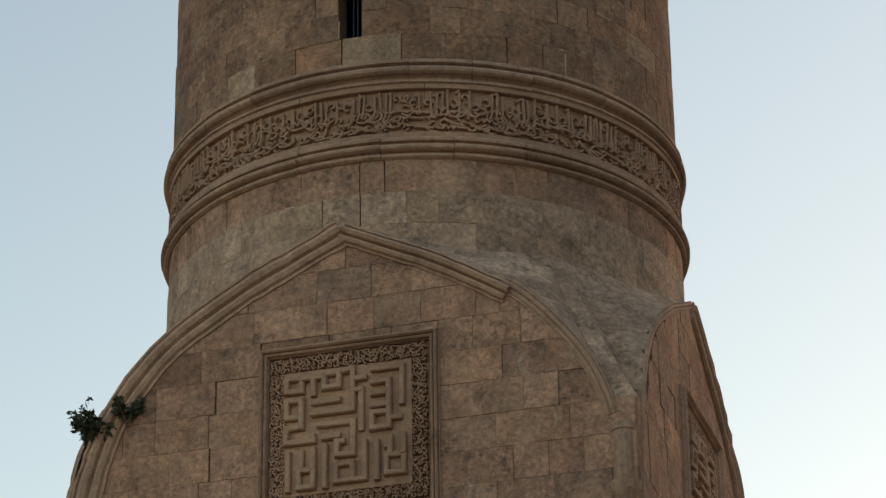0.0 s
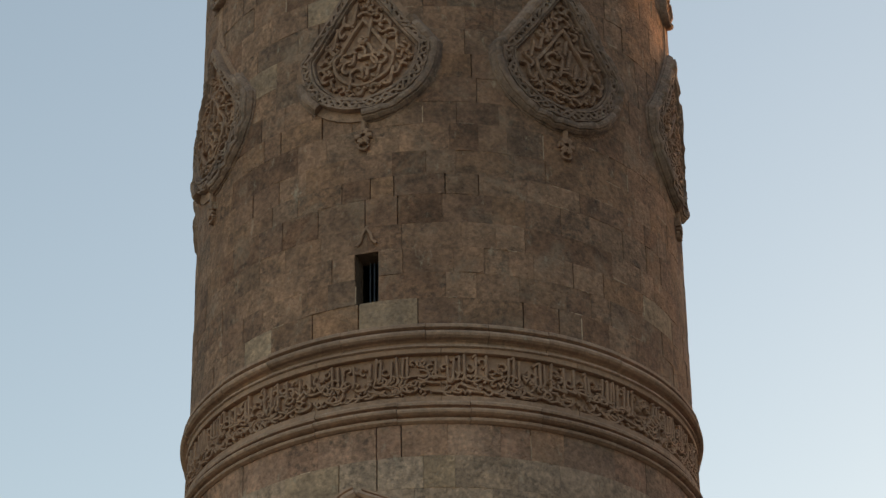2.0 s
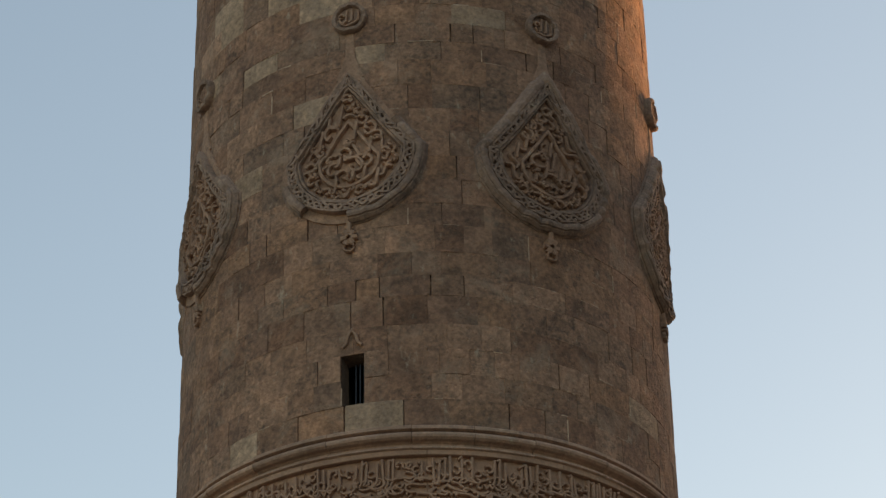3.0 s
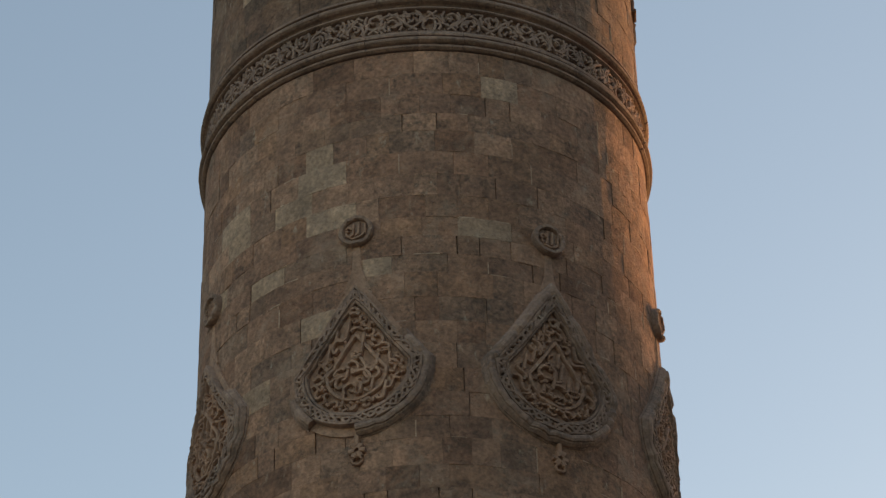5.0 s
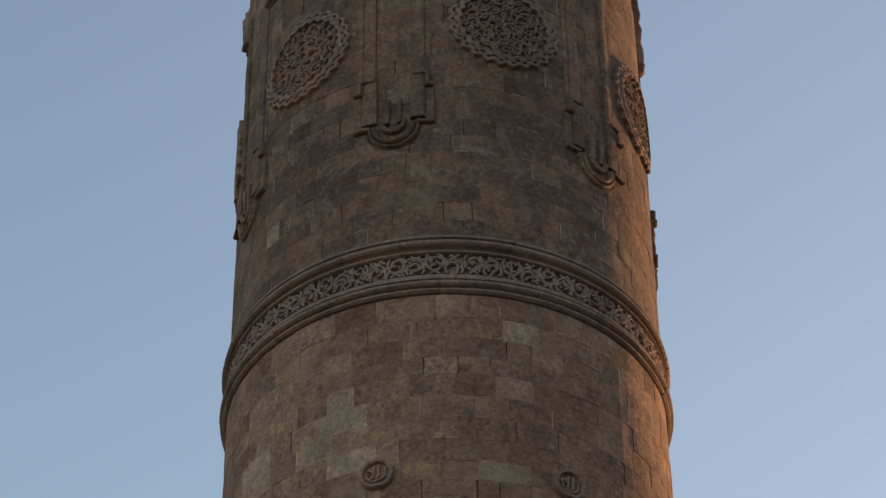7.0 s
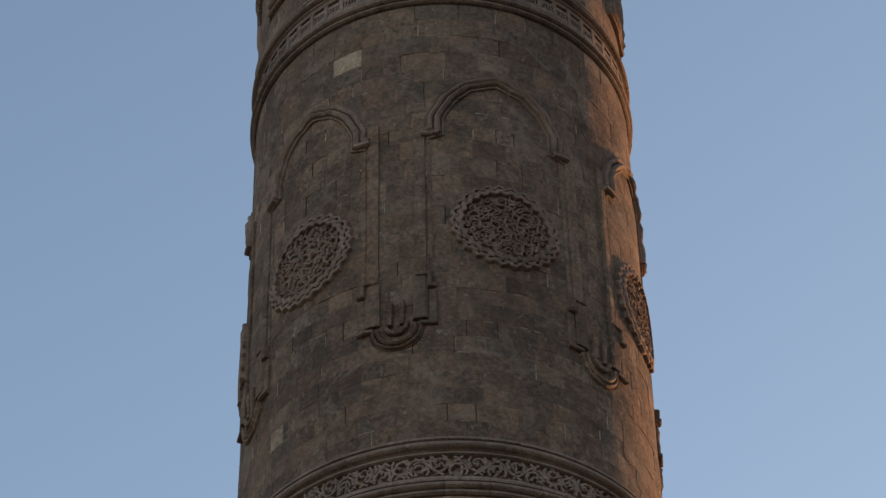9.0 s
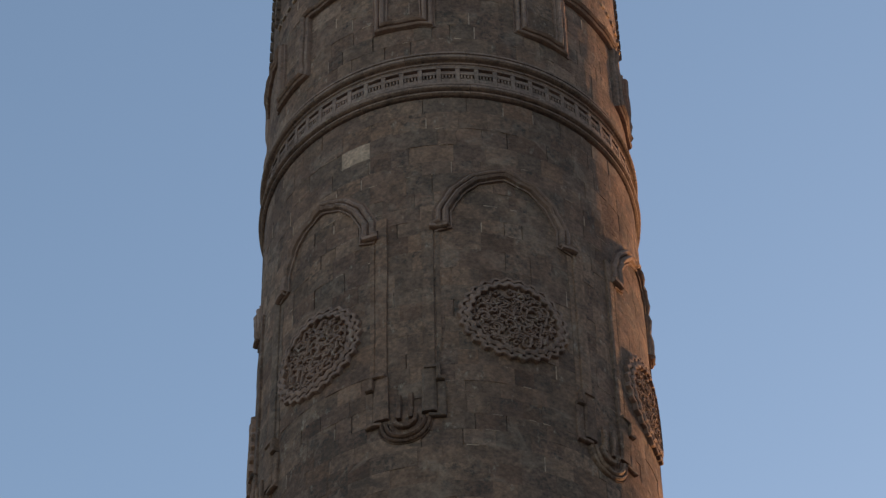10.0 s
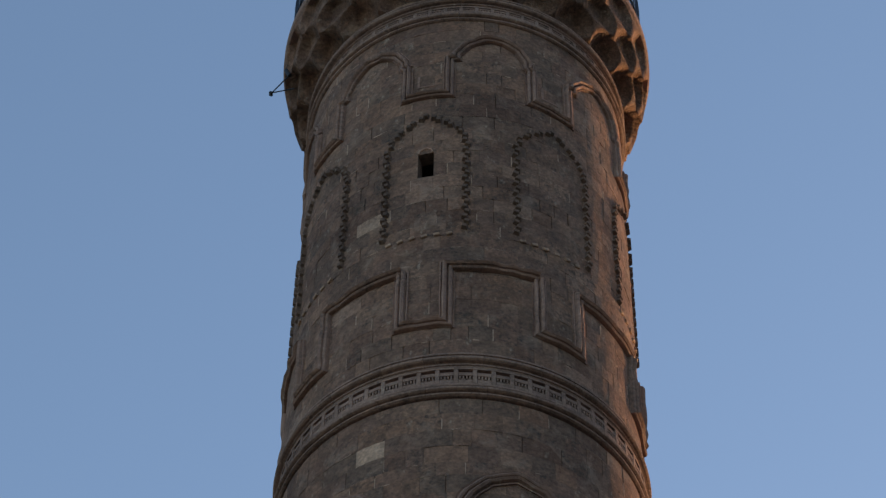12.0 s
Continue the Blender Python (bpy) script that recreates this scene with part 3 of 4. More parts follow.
def medallion(p, seed, broken=False):
    q = random.Random(seed)
    zc = 16.12
    m = tagged(new("teardrop_medallion"), "raised teardrop medallion with a broken lower rim" if broken else "raised teardrop medallion filled with carved script")
    m.parent = minaret
    base = drum(p)
    put = lambda x, y, d: base(x, zc + y, d)
    bm = bmesh.new()
    o = drop_shape(0.99)
    outer = [bm.verts.new(put(x, y, 0.016)) for x, y in resample(o + o[:1], 0.09)[:-1]]
    rim = [bm.verts.new(put(x * 1.0, y, -0.03)) for x, y in resample(o + o[:1], 0.09)[:-1]]
    prev = outer
    for s in (0.75, 0.5, 0.25):
        cur = [bm.verts.new(put(x * s, y * s, 0.016)) for x, y in resample(o + o[:1], 0.09)[:-1]]
        for i in range(len(cur)):
            j = (i + 1) % len(cur)
            bm.faces.new((prev[i], cur[i], cur[j], prev[j]))
        prev = cur
    bm.faces.new(prev)
    for i in range(len(outer)):
        j = (i + 1) % len(outer)
        bm.faces.new((rim[i], outer[i], outer[j], rim[j]))
    part("field", bm, m_relief, m)
    bm = bmesh.new()
    frame_line = drop_shape(0.915)
    if broken:
        k = len(frame_line)
        cut = k // 2
        ribbon(bm, frame_line[3:cut + 1], RIM, put, step=0.06)
        ribbon(bm, frame_line[cut + 4:cut + 8], RIM, put, step=0.06)
    else:
        ribbon(bm, frame_line, RIM, put, closed=True, step=0.06)
    part("rim_riming", bm, m_rim, m, "heavy rolled rim moulding")
    # plaited border
    bm = bmesh.new()
    line = resample(drop_shape(0.80) + drop_shape(0.80)[:1], 0.034)[:-1]
    n = len(line)
    for ph in (0, math.pi):
        pts = []
        for i, (x, y) in enumerate(line):
            L = math.hypot(x, y) or 1
            k = 0.030 * math.sin(i * math.pi / 2.2 + ph)
            pts.append((x + x / L * k, y + y / L * k))
        ribbon(bm, pts, bar(0.032, 0.082, 0.0), put, closed=True, step=0.2)
    for s, h in ((0.855, 0.086), (0.74, 0.084), (0.70, 0.06)):
        ribbon(bm, drop_shape(s), bar(0.026, h, 0.0), put, closed=True, step=0.1)
    part("plaited_border", bm, m_rim, m, "pierced plait border", kind="stuff")
    # script field
    bm = bmesh.new()
    test = in_poly(drop_shape(0.665))
    heart = [(x, y - 0.08) for x, y in drop_shape(0.40)]
    ribbon(bm, heart, bar(0.034, 0.062, 0.0), put, closed=True, step=0.08)
    near = resample(heart + heart[:1], 0.04)
    clear = lambda x, y: test(x, y) and min(math.hypot(x - a, y - c) for a, c in near) > 0.026
    for pts in flourish(q, clear, 0.56, 0.038, 0.085, 3000, 0.60):
        ribbon(bm, pts, bar(q.uniform(0.026, 0.036), q.uniform(0.055, 0.066), 0.0), put, step=0.2)
    part("script_relief", bm, m_relief, m, "dense carved calligraphic relief", kind="stuff")
    # pendant flower
    bm = bmesh.new()
    for a in range(0, 360, 60):
        ca, sb = math.cos(radians(a)), math.sin(radians(a))
        ribbon(bm, [(0.02 * ca, -0.89 + 0.02 * sb), (0.075 * ca, -0.89 + 0.075 * sb)], bar(0.05, 0.045), put)
    ribbon(bm, [(0, -0.73), (0, -0.84)], bar(0.045, 0.04), put)
    ribbon(bm, arc(0, -0.985, 0.045, 0.04, 0, 360, 10), bar(0.02, 0.04), put)
    part("pendant_flower", bm, m_relief, m, "small carved hanging flower")
    # roundel on a stem
    bm = bmesh.new()
    slab(bm, [(-0.13, 0.78), (0.13, 0.78), (0.05, 1.02), (0.03, 1.30), (-0.03, 1.30), (-0.05, 1.02)], put, 0.05, 0.006, 0.012)
    part("stem", bm, m_relief, m)
    rd = 1.43
    bm = bmesh.new()
    c = [bm.verts.new(put(x, y, 0.03)) for x, y in arc(0, rd, 0.13, 0.13, 0, 360, 24)[:-1]]
    bm.faces.new(c)
    ribbon(bm, arc(0, rd, 0.138, 0.138, 0, 360, 24)[:-1], bar(0.045, 0.075), put, closed=True, step=0.2)
    roundel = part("roundel", bm, m_rim, m, "small round boss with a raised rim")
    bm = bmesh.new()
    ribbon(bm, [(0.085, rd + 0.06), (0.085, rd - 0.05)], bar(0.022, 0.062, 0.0), put)
    for dx in (0.03, -0.02):
        ribbon(bm, [(dx, rd + 0.085), (dx - 0.005, rd - 0.04), (dx - 0.03, rd - 0.06)], bar(0.022, 0.062, 0.0), put, step=0.2)
    ribbon(bm, arc(0.0, rd - 0.01, 0.085, 0.075, 190, 340, 8), bar(0.022, 0.062, 0.0), put, step=0.2)
    ribbon(bm, spiral(-0.07, rd + 0.01, 0.035, 0, 0.9, 1, 8), bar(0.02, 0.062, 0.0), put, step=0.2)
    part("roundel_script", bm, m_relief, roundel)
    return m


for k, p in enumerate((-154.0, -110.0, -64.3, -16.5, 29.5, 75.0, 120.0, 165.0)):
    medallion(p, 30 + k, broken=k in (2, 3))

# ---- arcade with rosettes ----
BAYS = (-141.0, -93.0, -39.4, 17.3, 71.0, 124.0, 171.0)      # bearings of the arch crowns
PIERS = (-117.0, -66.5, -12.9, 44.9, 97.5, 147.5, 195.0)


def scallop_rosette(p, seed):
    q = random.Random(seed)
    r = tagged(new("rosette"), "round scalloped rosette with sunken script")
    r.parent = minaret
    base = drum(p)
    put = lambda x, y, d: base(x, 23.27 + y, d)
    bm = bmesh.new()
    n = 96
    out = [((0.575 + 0.022 * math.cos(i * 2 * math.pi * 26 / n)) * math.cos(i * 2 * math.pi / n), (0.575 + 0.022 * math.cos(i * 2 * math.pi * 26 / n)) * math.sin(i * 2 * math.pi / n)) for i in range(n)]
    levels = [(1.02, -0.02), (1.0, 0.040), (0.985, 0.048), (0.935, 0.048), (0.93, 0.004), (0.89, 0.004), (0.885, 0.050), (0.84, 0.060), (0.80, 0.062), (0.785, 0.055), (0.78, 0.006), (0.4, 0.006), (0.15, 0.006)]
    rows = [[bm.verts.new(put(x * s, y * s, d)) for x, y in out] for s, d in levels]
    for a, b in zip(rows, rows[1:]):
        for i in range(n):
            bm.faces.new((a[i], a[(i + 1) % n], b[(i + 1) % n], b[i]))
    bm.faces.new(rows[-1])
    part("disc", bm, m_shaded_mould, r)
    bm = bmesh.new()
    for i in range(26):
        ribbon(bm, arc(0, 0, 0.522, 0.522, i * 360 / 26 + 1.5, (i + 1) * 360 / 26 - 1.5, 4), bar(0.04, 0.047, 0.0), put, step=0.2)
    part("pierced_edge", bm, m_shaded_mould, r, "edge of small pierced rings", kind="stuff")
    bm = bmesh.new()
    test = lambda x, y: x * x + y * y < 0.432 ** 2
    for pts in flourish(q, test, 0.43, 0.03, 0.07, 3000, 0.56):
        ribbon(bm, pts, bar(q.uniform(0.022, 0.03), q.uniform(0.036, 0.05), 0.0), put, step=0.2)
    part("script_relief", bm, m_shaded_mould, r, "dense carved calligraphic relief", kind="stuff")


for k, p in enumerate(BAYS):
    scallop_rosette(p - (1.5 if k == 2 else 0.0), 60 + k)

ARC_R = radius(24)
for k, (p, left, right) in enumerate(zip(BAYS, (PIERS[-1] - 360,) + PIERS[:-1], PIERS)):
    a = tagged(new("blind_arch"), "raised pointed blind arch with stepped ends")
    a.parent = minaret
    put = drum(p)
    uL, uR = radians(left - p) * ARC_R + 0.30, radians(right - p) * ARC_R - 0.30
    half = (uR - uL) / 2
    c = (uR + uL) / 2
    line = [(-1.0 * half, 24.63), (-0.86 * half, 24.66), (-0.86 * half, 24.86), (-0.68 * half, 25.16), (-0.42 * half, 25.37), (-0.14 * half, 25.46), (0, 25.50)]
    line = [(c + x, z) for x, z in line] + [(c - x, z) for x, z in line[:-1]][::-1]
    bm = bmesh.new()
    ribbon(bm, line, [(-o, h) for o, h in rolls(0.20, 0.08)][::-1], put, step=0.1)
    part("arch_moulding", bm, m_shaded_mould, a)
    for s in (-1, 1):
        bm = bmesh.new()
        ribbon(bm, [(c + s * half * 1.03, 24.60), (c + s * half * 0.8, 24.60)], bar(0.06, 0.08), put)
        part("impost", bm, m_shaded_mould, a)

STRIP = [(0.10, -0.02), (0.10, 0.010), (0.055, 0.014), (0.048, 0.003), (0.036, 0.003), (0.030, 0.024), (-0.05, 0.032), (-0.088, 0.028), (-0.095, -0.02)]
for p in PIERS:
    a = tagged(new("pilaster_pair"), "pair of raised strips ending in a stepped rounded pendant")
    a.parent = minaret
    put = drum(p)
    for s in (-1, 1):
        bm = bmesh.new()
        ribbon(bm, [(s * 0.275, 24.86), (s * 0.275, 22.50)], STRIP if s > 0 else [(-o, h) for o, h in STRIP][::-1], put, step=0.3)
        part("strip", bm, m_shaded, a)
        bm = bmesh.new()
        ribbon(bm, [(s * 0.20, 22.50), (s * 0.34, 22.50), (s * 0.34, 22.34), (s * 0.40, 22.34)], bar(0.05, 0.075), put)
        ribbon(bm, [(s * 0.245, 22.48), (s * 0.245, 21.90)], bar(0.15, 0.055), put)
        ribbon(bm, [(s * 0.365, 22.30), (s * 0.365, 21.86)], bar(0.09, 0.04), put)
        ribbon(bm, [(s * 0.41, 21.85), (s * 0.24, 21.85)], bar(0.045, 0.06), put)
        part("stepped_end", bm, m_shaded, a)
    bm = bmesh.new()
    ribbon(bm, arc(0, 21.84, 0.22, 0.25, 180, 360, 14), rolls(0.13, 0.06), put, step=0.2)
    ribbon(bm, arc(0, 21.88, 0.11, 0.13, 180, 360, 10), bar(0.05, 0.055), put, step=0.2)
    ribbon(bm, [(-0.06, 22.18), (-0.06, 21.86)], bar(0.05, 0.05), put)
    ribbon(bm, [(0.06, 22.18), (0.06, 21.86)], bar(0.05, 0.05), put)
    part("pendant", bm, m_shaded, a, "rounded hanging pendant")

# ---- stepped fret, toothed panels and upper arches ----
fret = tagged(new("stepped_fret"), "raised stepped fret moulding running round the shaft")
fret.parent = minaret
arcade = tagged(new("upper_arcade"), "low raised arches with square stepped drops")
arcade.parent = minaret
R3 = radius(29)
PANELS = (-147.0, -102.0, -57.5, -13.4, 30.8, 75.5, 121.0, 167.0)
for k, p in enumerate(PANELS):
    put = drum(p)
    nxt = (PANELS[(k + 1) % 8] - p) % 360
    g = radians(nxt) * R3
    bm = bmesh.new()
    line = [(-0.25, 29.15), (-0.25, 28.13), (0.30, 28.10), (0.30, 29.15), (g - 0.25, 29.17)]
    ribbon(bm, line, rolls(0.18, 0.09), put, step=0.12)
    part("fret_moulding", bm, m_shaded_mould, fret)
    bm = bmesh.new()
    mid = (0.30 + g - 0.25) / 2
    w = (g - 0.55) / 2
    line = [(-0.28, 33.52), (-0.28, 32.83), (0.28, 32.80), (0.28, 33.58), (0.36, 33.60), (0.36, 33.70)]
    line += [(mid - w * 0.62, 33.92), (mid - w * 0.25, 34.06), (mid, 34.08), (mid + w * 0.25, 34.06), (mid + w * 0.62, 33.92)]
    line += [(g - 0.34, 33.70), (g - 0.34, 33.58), (g - 0.28, 33.52)]
    ribbon(bm, line, rolls(0.16, 0.075), put, step=0.12)
    part("arch_moulding", bm, m_shaded_mould, arcade)
    bm = bmesh.new()
    ribbon(bm, [(-0.12, 33.30), (-0.12, 33.04), (0.11, 33.04)], bar(0.035, 0.014), put)
    part("inner_carving", bm, m_shaded_mould, arcade)
    # toothed outline
    t = tagged(new("toothed_panel"), "tall pointed panel outlined by stone teeth coloured dark as shadow")
    t.parent = minaret
    pts = [(-0.505, 29.84), (-0.505, 31.72), (-0.43, 31.98), (-0.24, 32.16), (0.0, 32.34), (0.24, 32.16), (0.43, 31.98), (0.505, 31.72), (0.505, 29.84)]
    pts = resample(pts, 0.001)
    acc, last, side = 0.0, pts[0], 1
    bm = bmesh.new()
    for x, z in pts:
        acc += math.hypot(x - last[0], z - last[1])
        last = (x, z)
        if acc > 0.10:
            acc, side = 0.0, -side
            cx = x + side * 0.014
            v = [bm.verts.new(put(cx + dx * 1.1, z + dz * 1.1, 0.0)) for dx, dz in ((-0.04, -0.024), (0.028, -0.044), (0.04, 0.024), (-0.028, 0.044))]
            u = [bm.verts.new(put(cx + dx * 0.8, z + dz * 0.7 + 0.008, 0.048)) for dx, dz in ((-0.04, -0.024), (0.028, -0.044), (0.04, 0.024), (-0.028, 0.044))]
            bm.faces.new(u)
            for i in range(4):
                bm.faces.new((v[i], v[(i + 1) % 4], u[(i + 1) % 4], u[i]))
    # the teeth's deep shadows are given by their dark colour
    part("teeth", bm, m_shade_dark, t, "alternating projecting stone teeth", kind="stuff")
    for x in np.arange(-0.44, 0.45, 0.15):
        bm = bmesh.new()
        ribbon(bm, [(x - 0.035, 29.80), (x + 0.035, 29.82)], bar(0.05, 0.03), put)
        part("sill_tooth", bm, m_pale, t)

# ---- balcony ----
balcony = tagged(new("balcony"), "round balcony on tiers of hollowed stalactite brackets")
balcony.parent = minaret
TIERS = [(35.15, 35.46, 2.11, 2.34), (35.46, 35.80, 2.34, 2.46), (35.80, 36.22, 2.46, 2.54)]
CELLS = 22
for k, (z0, z1, r0, r1) in enumerate(TIERS):
    bm = bmesh.new()
    n, rows = CELLS * 16, []
    q = random.Random(40 + k)
    uneven = [(q.uniform(-0.05, 0.05), q.uniform(0.85, 1.15)) for _ in range(CELLS)]
    for j in range(19):
        v = j / 18
        ring = []
        for i in range(n):
            shift, deep = uneven[i // 16]
            x = ((i / 16 + 0.5 * (k % 2)) % 1) * 2 - 1 + shift
            hw = 0.96 * max(0.02, 1 - v ** 2.4) ** 0.6
            hollow = max(0.0, 1 - (x / hw) ** 2) ** 0.7
            rim = r0 + (r1 - r0) * min(1, (v * 0.9 + 0.3)) ** 0.8
            floor_r = r0 - 0.06 + (r1 - r0) * 0.6 * v * v
            rr = rim + (floor_r - rim) * min(1, hollow * 1.25 * deep)
            a = 2 * math.pi * i / n
            ring.append(bm.verts.new((rr * math.sin(a), -rr * math.cos(a), z0 + (z1 - z0) * v)))
        rows.append(ring)
    ledge = [bm.verts.new((v.co.x * 0.93, v.co.y * 0.93, z0 - 0.002)) for v in rows[0]]
    for a, b in zip([ledge] + rows, rows):
        for i in range(n):
            bm.faces.new((a[i], a[(i + 1) % n], b[(i + 1) % n], b[i]))
    for f in bm.faces:
        f.smooth = True
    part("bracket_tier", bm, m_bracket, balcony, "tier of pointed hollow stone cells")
bm = bmesh.new()
lathe(bm, [(1.9, 36.2), (2.54, 36.2), (2.565, 36.24), (2.565, 36.38), (2.53, 36.42), (2.53, 36.5), (1.5, 36.5)], 128)
part("floor_slab", bm, m_shaded_mould, balcony)
bm = bmesh.new()
lathe(bm, [(2.48, 36.49), (2.48, 36.75), (2.42, 36.75), (2.42, 36.49)], 128)
part("kerb", bm, m_shaded_mould, balcony)
for k in range(120):
    if k == 0:
        bm = bmesh.new()
        bmesh.ops.create_cone(bm, cap_ends=True, segments=6, radius1=0.011, radius2=0.011, depth=0.86, matrix=Matrix.Translation((0, -2.47, 37.17)))
        post = part("railing_post", bm, m_iron, balcony)
    else:
        ob = new("railing_post", post.data)
        ob.parent = balcony
        ob.matrix_basis = pose(0, 0, 0, 0, 0, 3 * k)
bm = bmesh.new()
for z in (36.95, 37.6):
    lathe(bm, [(2.455, z), (2.485, z), (2.485, z + 0.03), (2.455, z + 0.03), (2.455, z)], 96)
part("handrail", bm, m_iron, balcony, "dark iron handrail")
bm = bmesh.new()
lathe(bm, [(1.75, 36.4), (1.72, 41.5), (1.85, 41.6), (1.85, 41.8), (0.05, 44.5)], 48)
part("upper_stage", bm, m_stone, minaret)

# floodlight on its arm, hung on the balcony rim
lamp = tagged(new("floodlight"), "small dark floodlight on a thin arm at the balcony", "floodlight")
tip, root = Vector((-2.68, -0.35, 35.36)), Vector((-2.46, -0.40, 35.72))


def rod(bm, a, b, r=0.009):
    a, b = Vector(a), Vector(b)
    bmesh.ops.create_cone(bm, cap_ends=True, segments=8, radius1=r, radius2=r, depth=(b - a).length,
                          matrix=Matrix.Translation((a + b) / 2) @ (b - a).to_track_quat("Z", "Y").to_matrix().to_4x4())


bm = bmesh.new()
rod(bm, root, tip)
rod(bm, (-2.36, -0.38, 35.45), tip + Vector((0, 0, 0.02)))
rod(bm, (-2.44, -0.40, 35.74), (-2.50, -0.41, 35.86), 0.03)
part("arm", bm, m_iron, lamp)
bm = bmesh.new()
box(bm, Matrix.Translation(tip) @ pose(0, 0, 0, 0, 35, 0), 0.05, 0.07, 0.04)
bmesh.ops.bevel(bm, geom=bm.edges[:], offset=0.008, segments=1, affect="EDGES")
part("lamp_head", bm, m_iron, lamp)

# ---- square base with four gables ----
HALF = 2.3
OUT = [(0.0, 11.86), (0.35, 11.69), (0.70, 11.53), (1.05, 11.36), (1.41, 11.14), (1.72, 10.82), (2.00, 10.40), (2.16, 9.90), (2.22, 9.40), (2.24, 8.6)]
INN = [(0.0, 11.74), (0.35, 11.57), (0.70, 11.40), (1.09, 11.14), (1.42, 10.90), (1.65, 10.64), (1.80, 10.37), (1.95, 9.90), (2.02, 9.40), (2.03, 8.6)]


def curve(pts, k=4):
    """The same line with rounded bends."""
    out = []
    for i in range(len(pts) - 1):
        p0, p1, p2, p3 = pts[max(0, i - 1)], pts[i], pts[i + 1], pts[min(len(pts) - 1, i + 2)]
        for j in range(k):
            t = j / k
            out.append(tuple(0.5 * (2 * b + (c - a) * t + (2 * a - 5 * b + 4 * c - d) * t * t + (3 * b - a - 3 * c + d) * t ** 3) for a, b, c, d in zip(p0, p1, p2, p3)))
    return out + [pts[-1]]


OUT, INN = curve(OUT), curve(INN)


def lookup(table, u):
    u = min(abs(u), table[-1][0] - 1e-6)
    for (a, x), (b, y) in zip(table, table[1:]):
        if a <= u <= b:
            return x + (y - x) * (u - a) / (b - a)


def edge(f, u):
    """Height of the wall's upper edge on side f; the corner by the colonette stands higher."""
    high = (f == 0 and u > 0) or (f == 1 and u < 0)
    return max(lookup(OUT, u) - (0.2 if f == 3 else 0.0), 10.12 if high else 9.3)


def base_core():
    bm = bmesh.new()
    us = [-HALF + 2 * HALF * i / 48 for i in range(49)]
    for f in range(4):
        put = flat(FACE + 90 * f, HALF)
        lo = [bm.verts.new(put(u, -0.3, -0.03)) for u in us]
        hi = [bm.verts.new(put(u, edge(f, u) - 0.03, -0.03)) for u in us]
        for i in range(48):
            bm.faces.new((lo[i], lo[i + 1], hi[i + 1], hi[i]))
    return bm


base = part("base", base_core(), m_mortar, minaret, "square base of squared limestone with a pointed gable on each side")


def roof_put(f):
    """Maps (u along the gable, v from its edge up to the shaft, d) onto the sloping roof behind a gable."""
    face = flat(FACE + 90 * f, HALF)

    def put(u, v, d):
        b = Vector(face(u, edge(f, u), 0.0))
        ang = radians(FACE + 90 * f) + math.atan2(u, HALF)
        zt = 11.93 - 0.24 * math.sin(min(1, abs(u) / 1.2) * math.pi / 2) + 0.05 * min(1, max(0, (abs(u) - 1.3) / 0.8))
        r = radius(zt) - 0.03
        t = Vector((r * math.sin(ang), -r * math.cos(ang), zt))
        p = b.lerp(t, v)
        p.z -= 0.02 * math.sin(math.pi * v) * min(1, abs(u) / 1.4)
        return tuple(p + Vector((math.sin(ang) * 0.6, -math.cos(ang) * 0.6, 0.8)) * d)
    return put


bm = bmesh.new()
for f in range(4):
    put = roof_put(f)
    us = [-HALF + 2 * HALF * i / 60 for i in range(61)]
    rows = [[bm.verts.new(put(u, v, -0.012)) for u in us] for v in (0.0, 0.2, 0.4, 0.6, 0.8, 1.0)]
    for a, b in zip(rows, rows[1:]):
        for i in range(60):
            bm.faces.new((a[i], a[i + 1], b[i + 1], b[i]))
roof = part("roof_bed", bm, m_mortar, base)

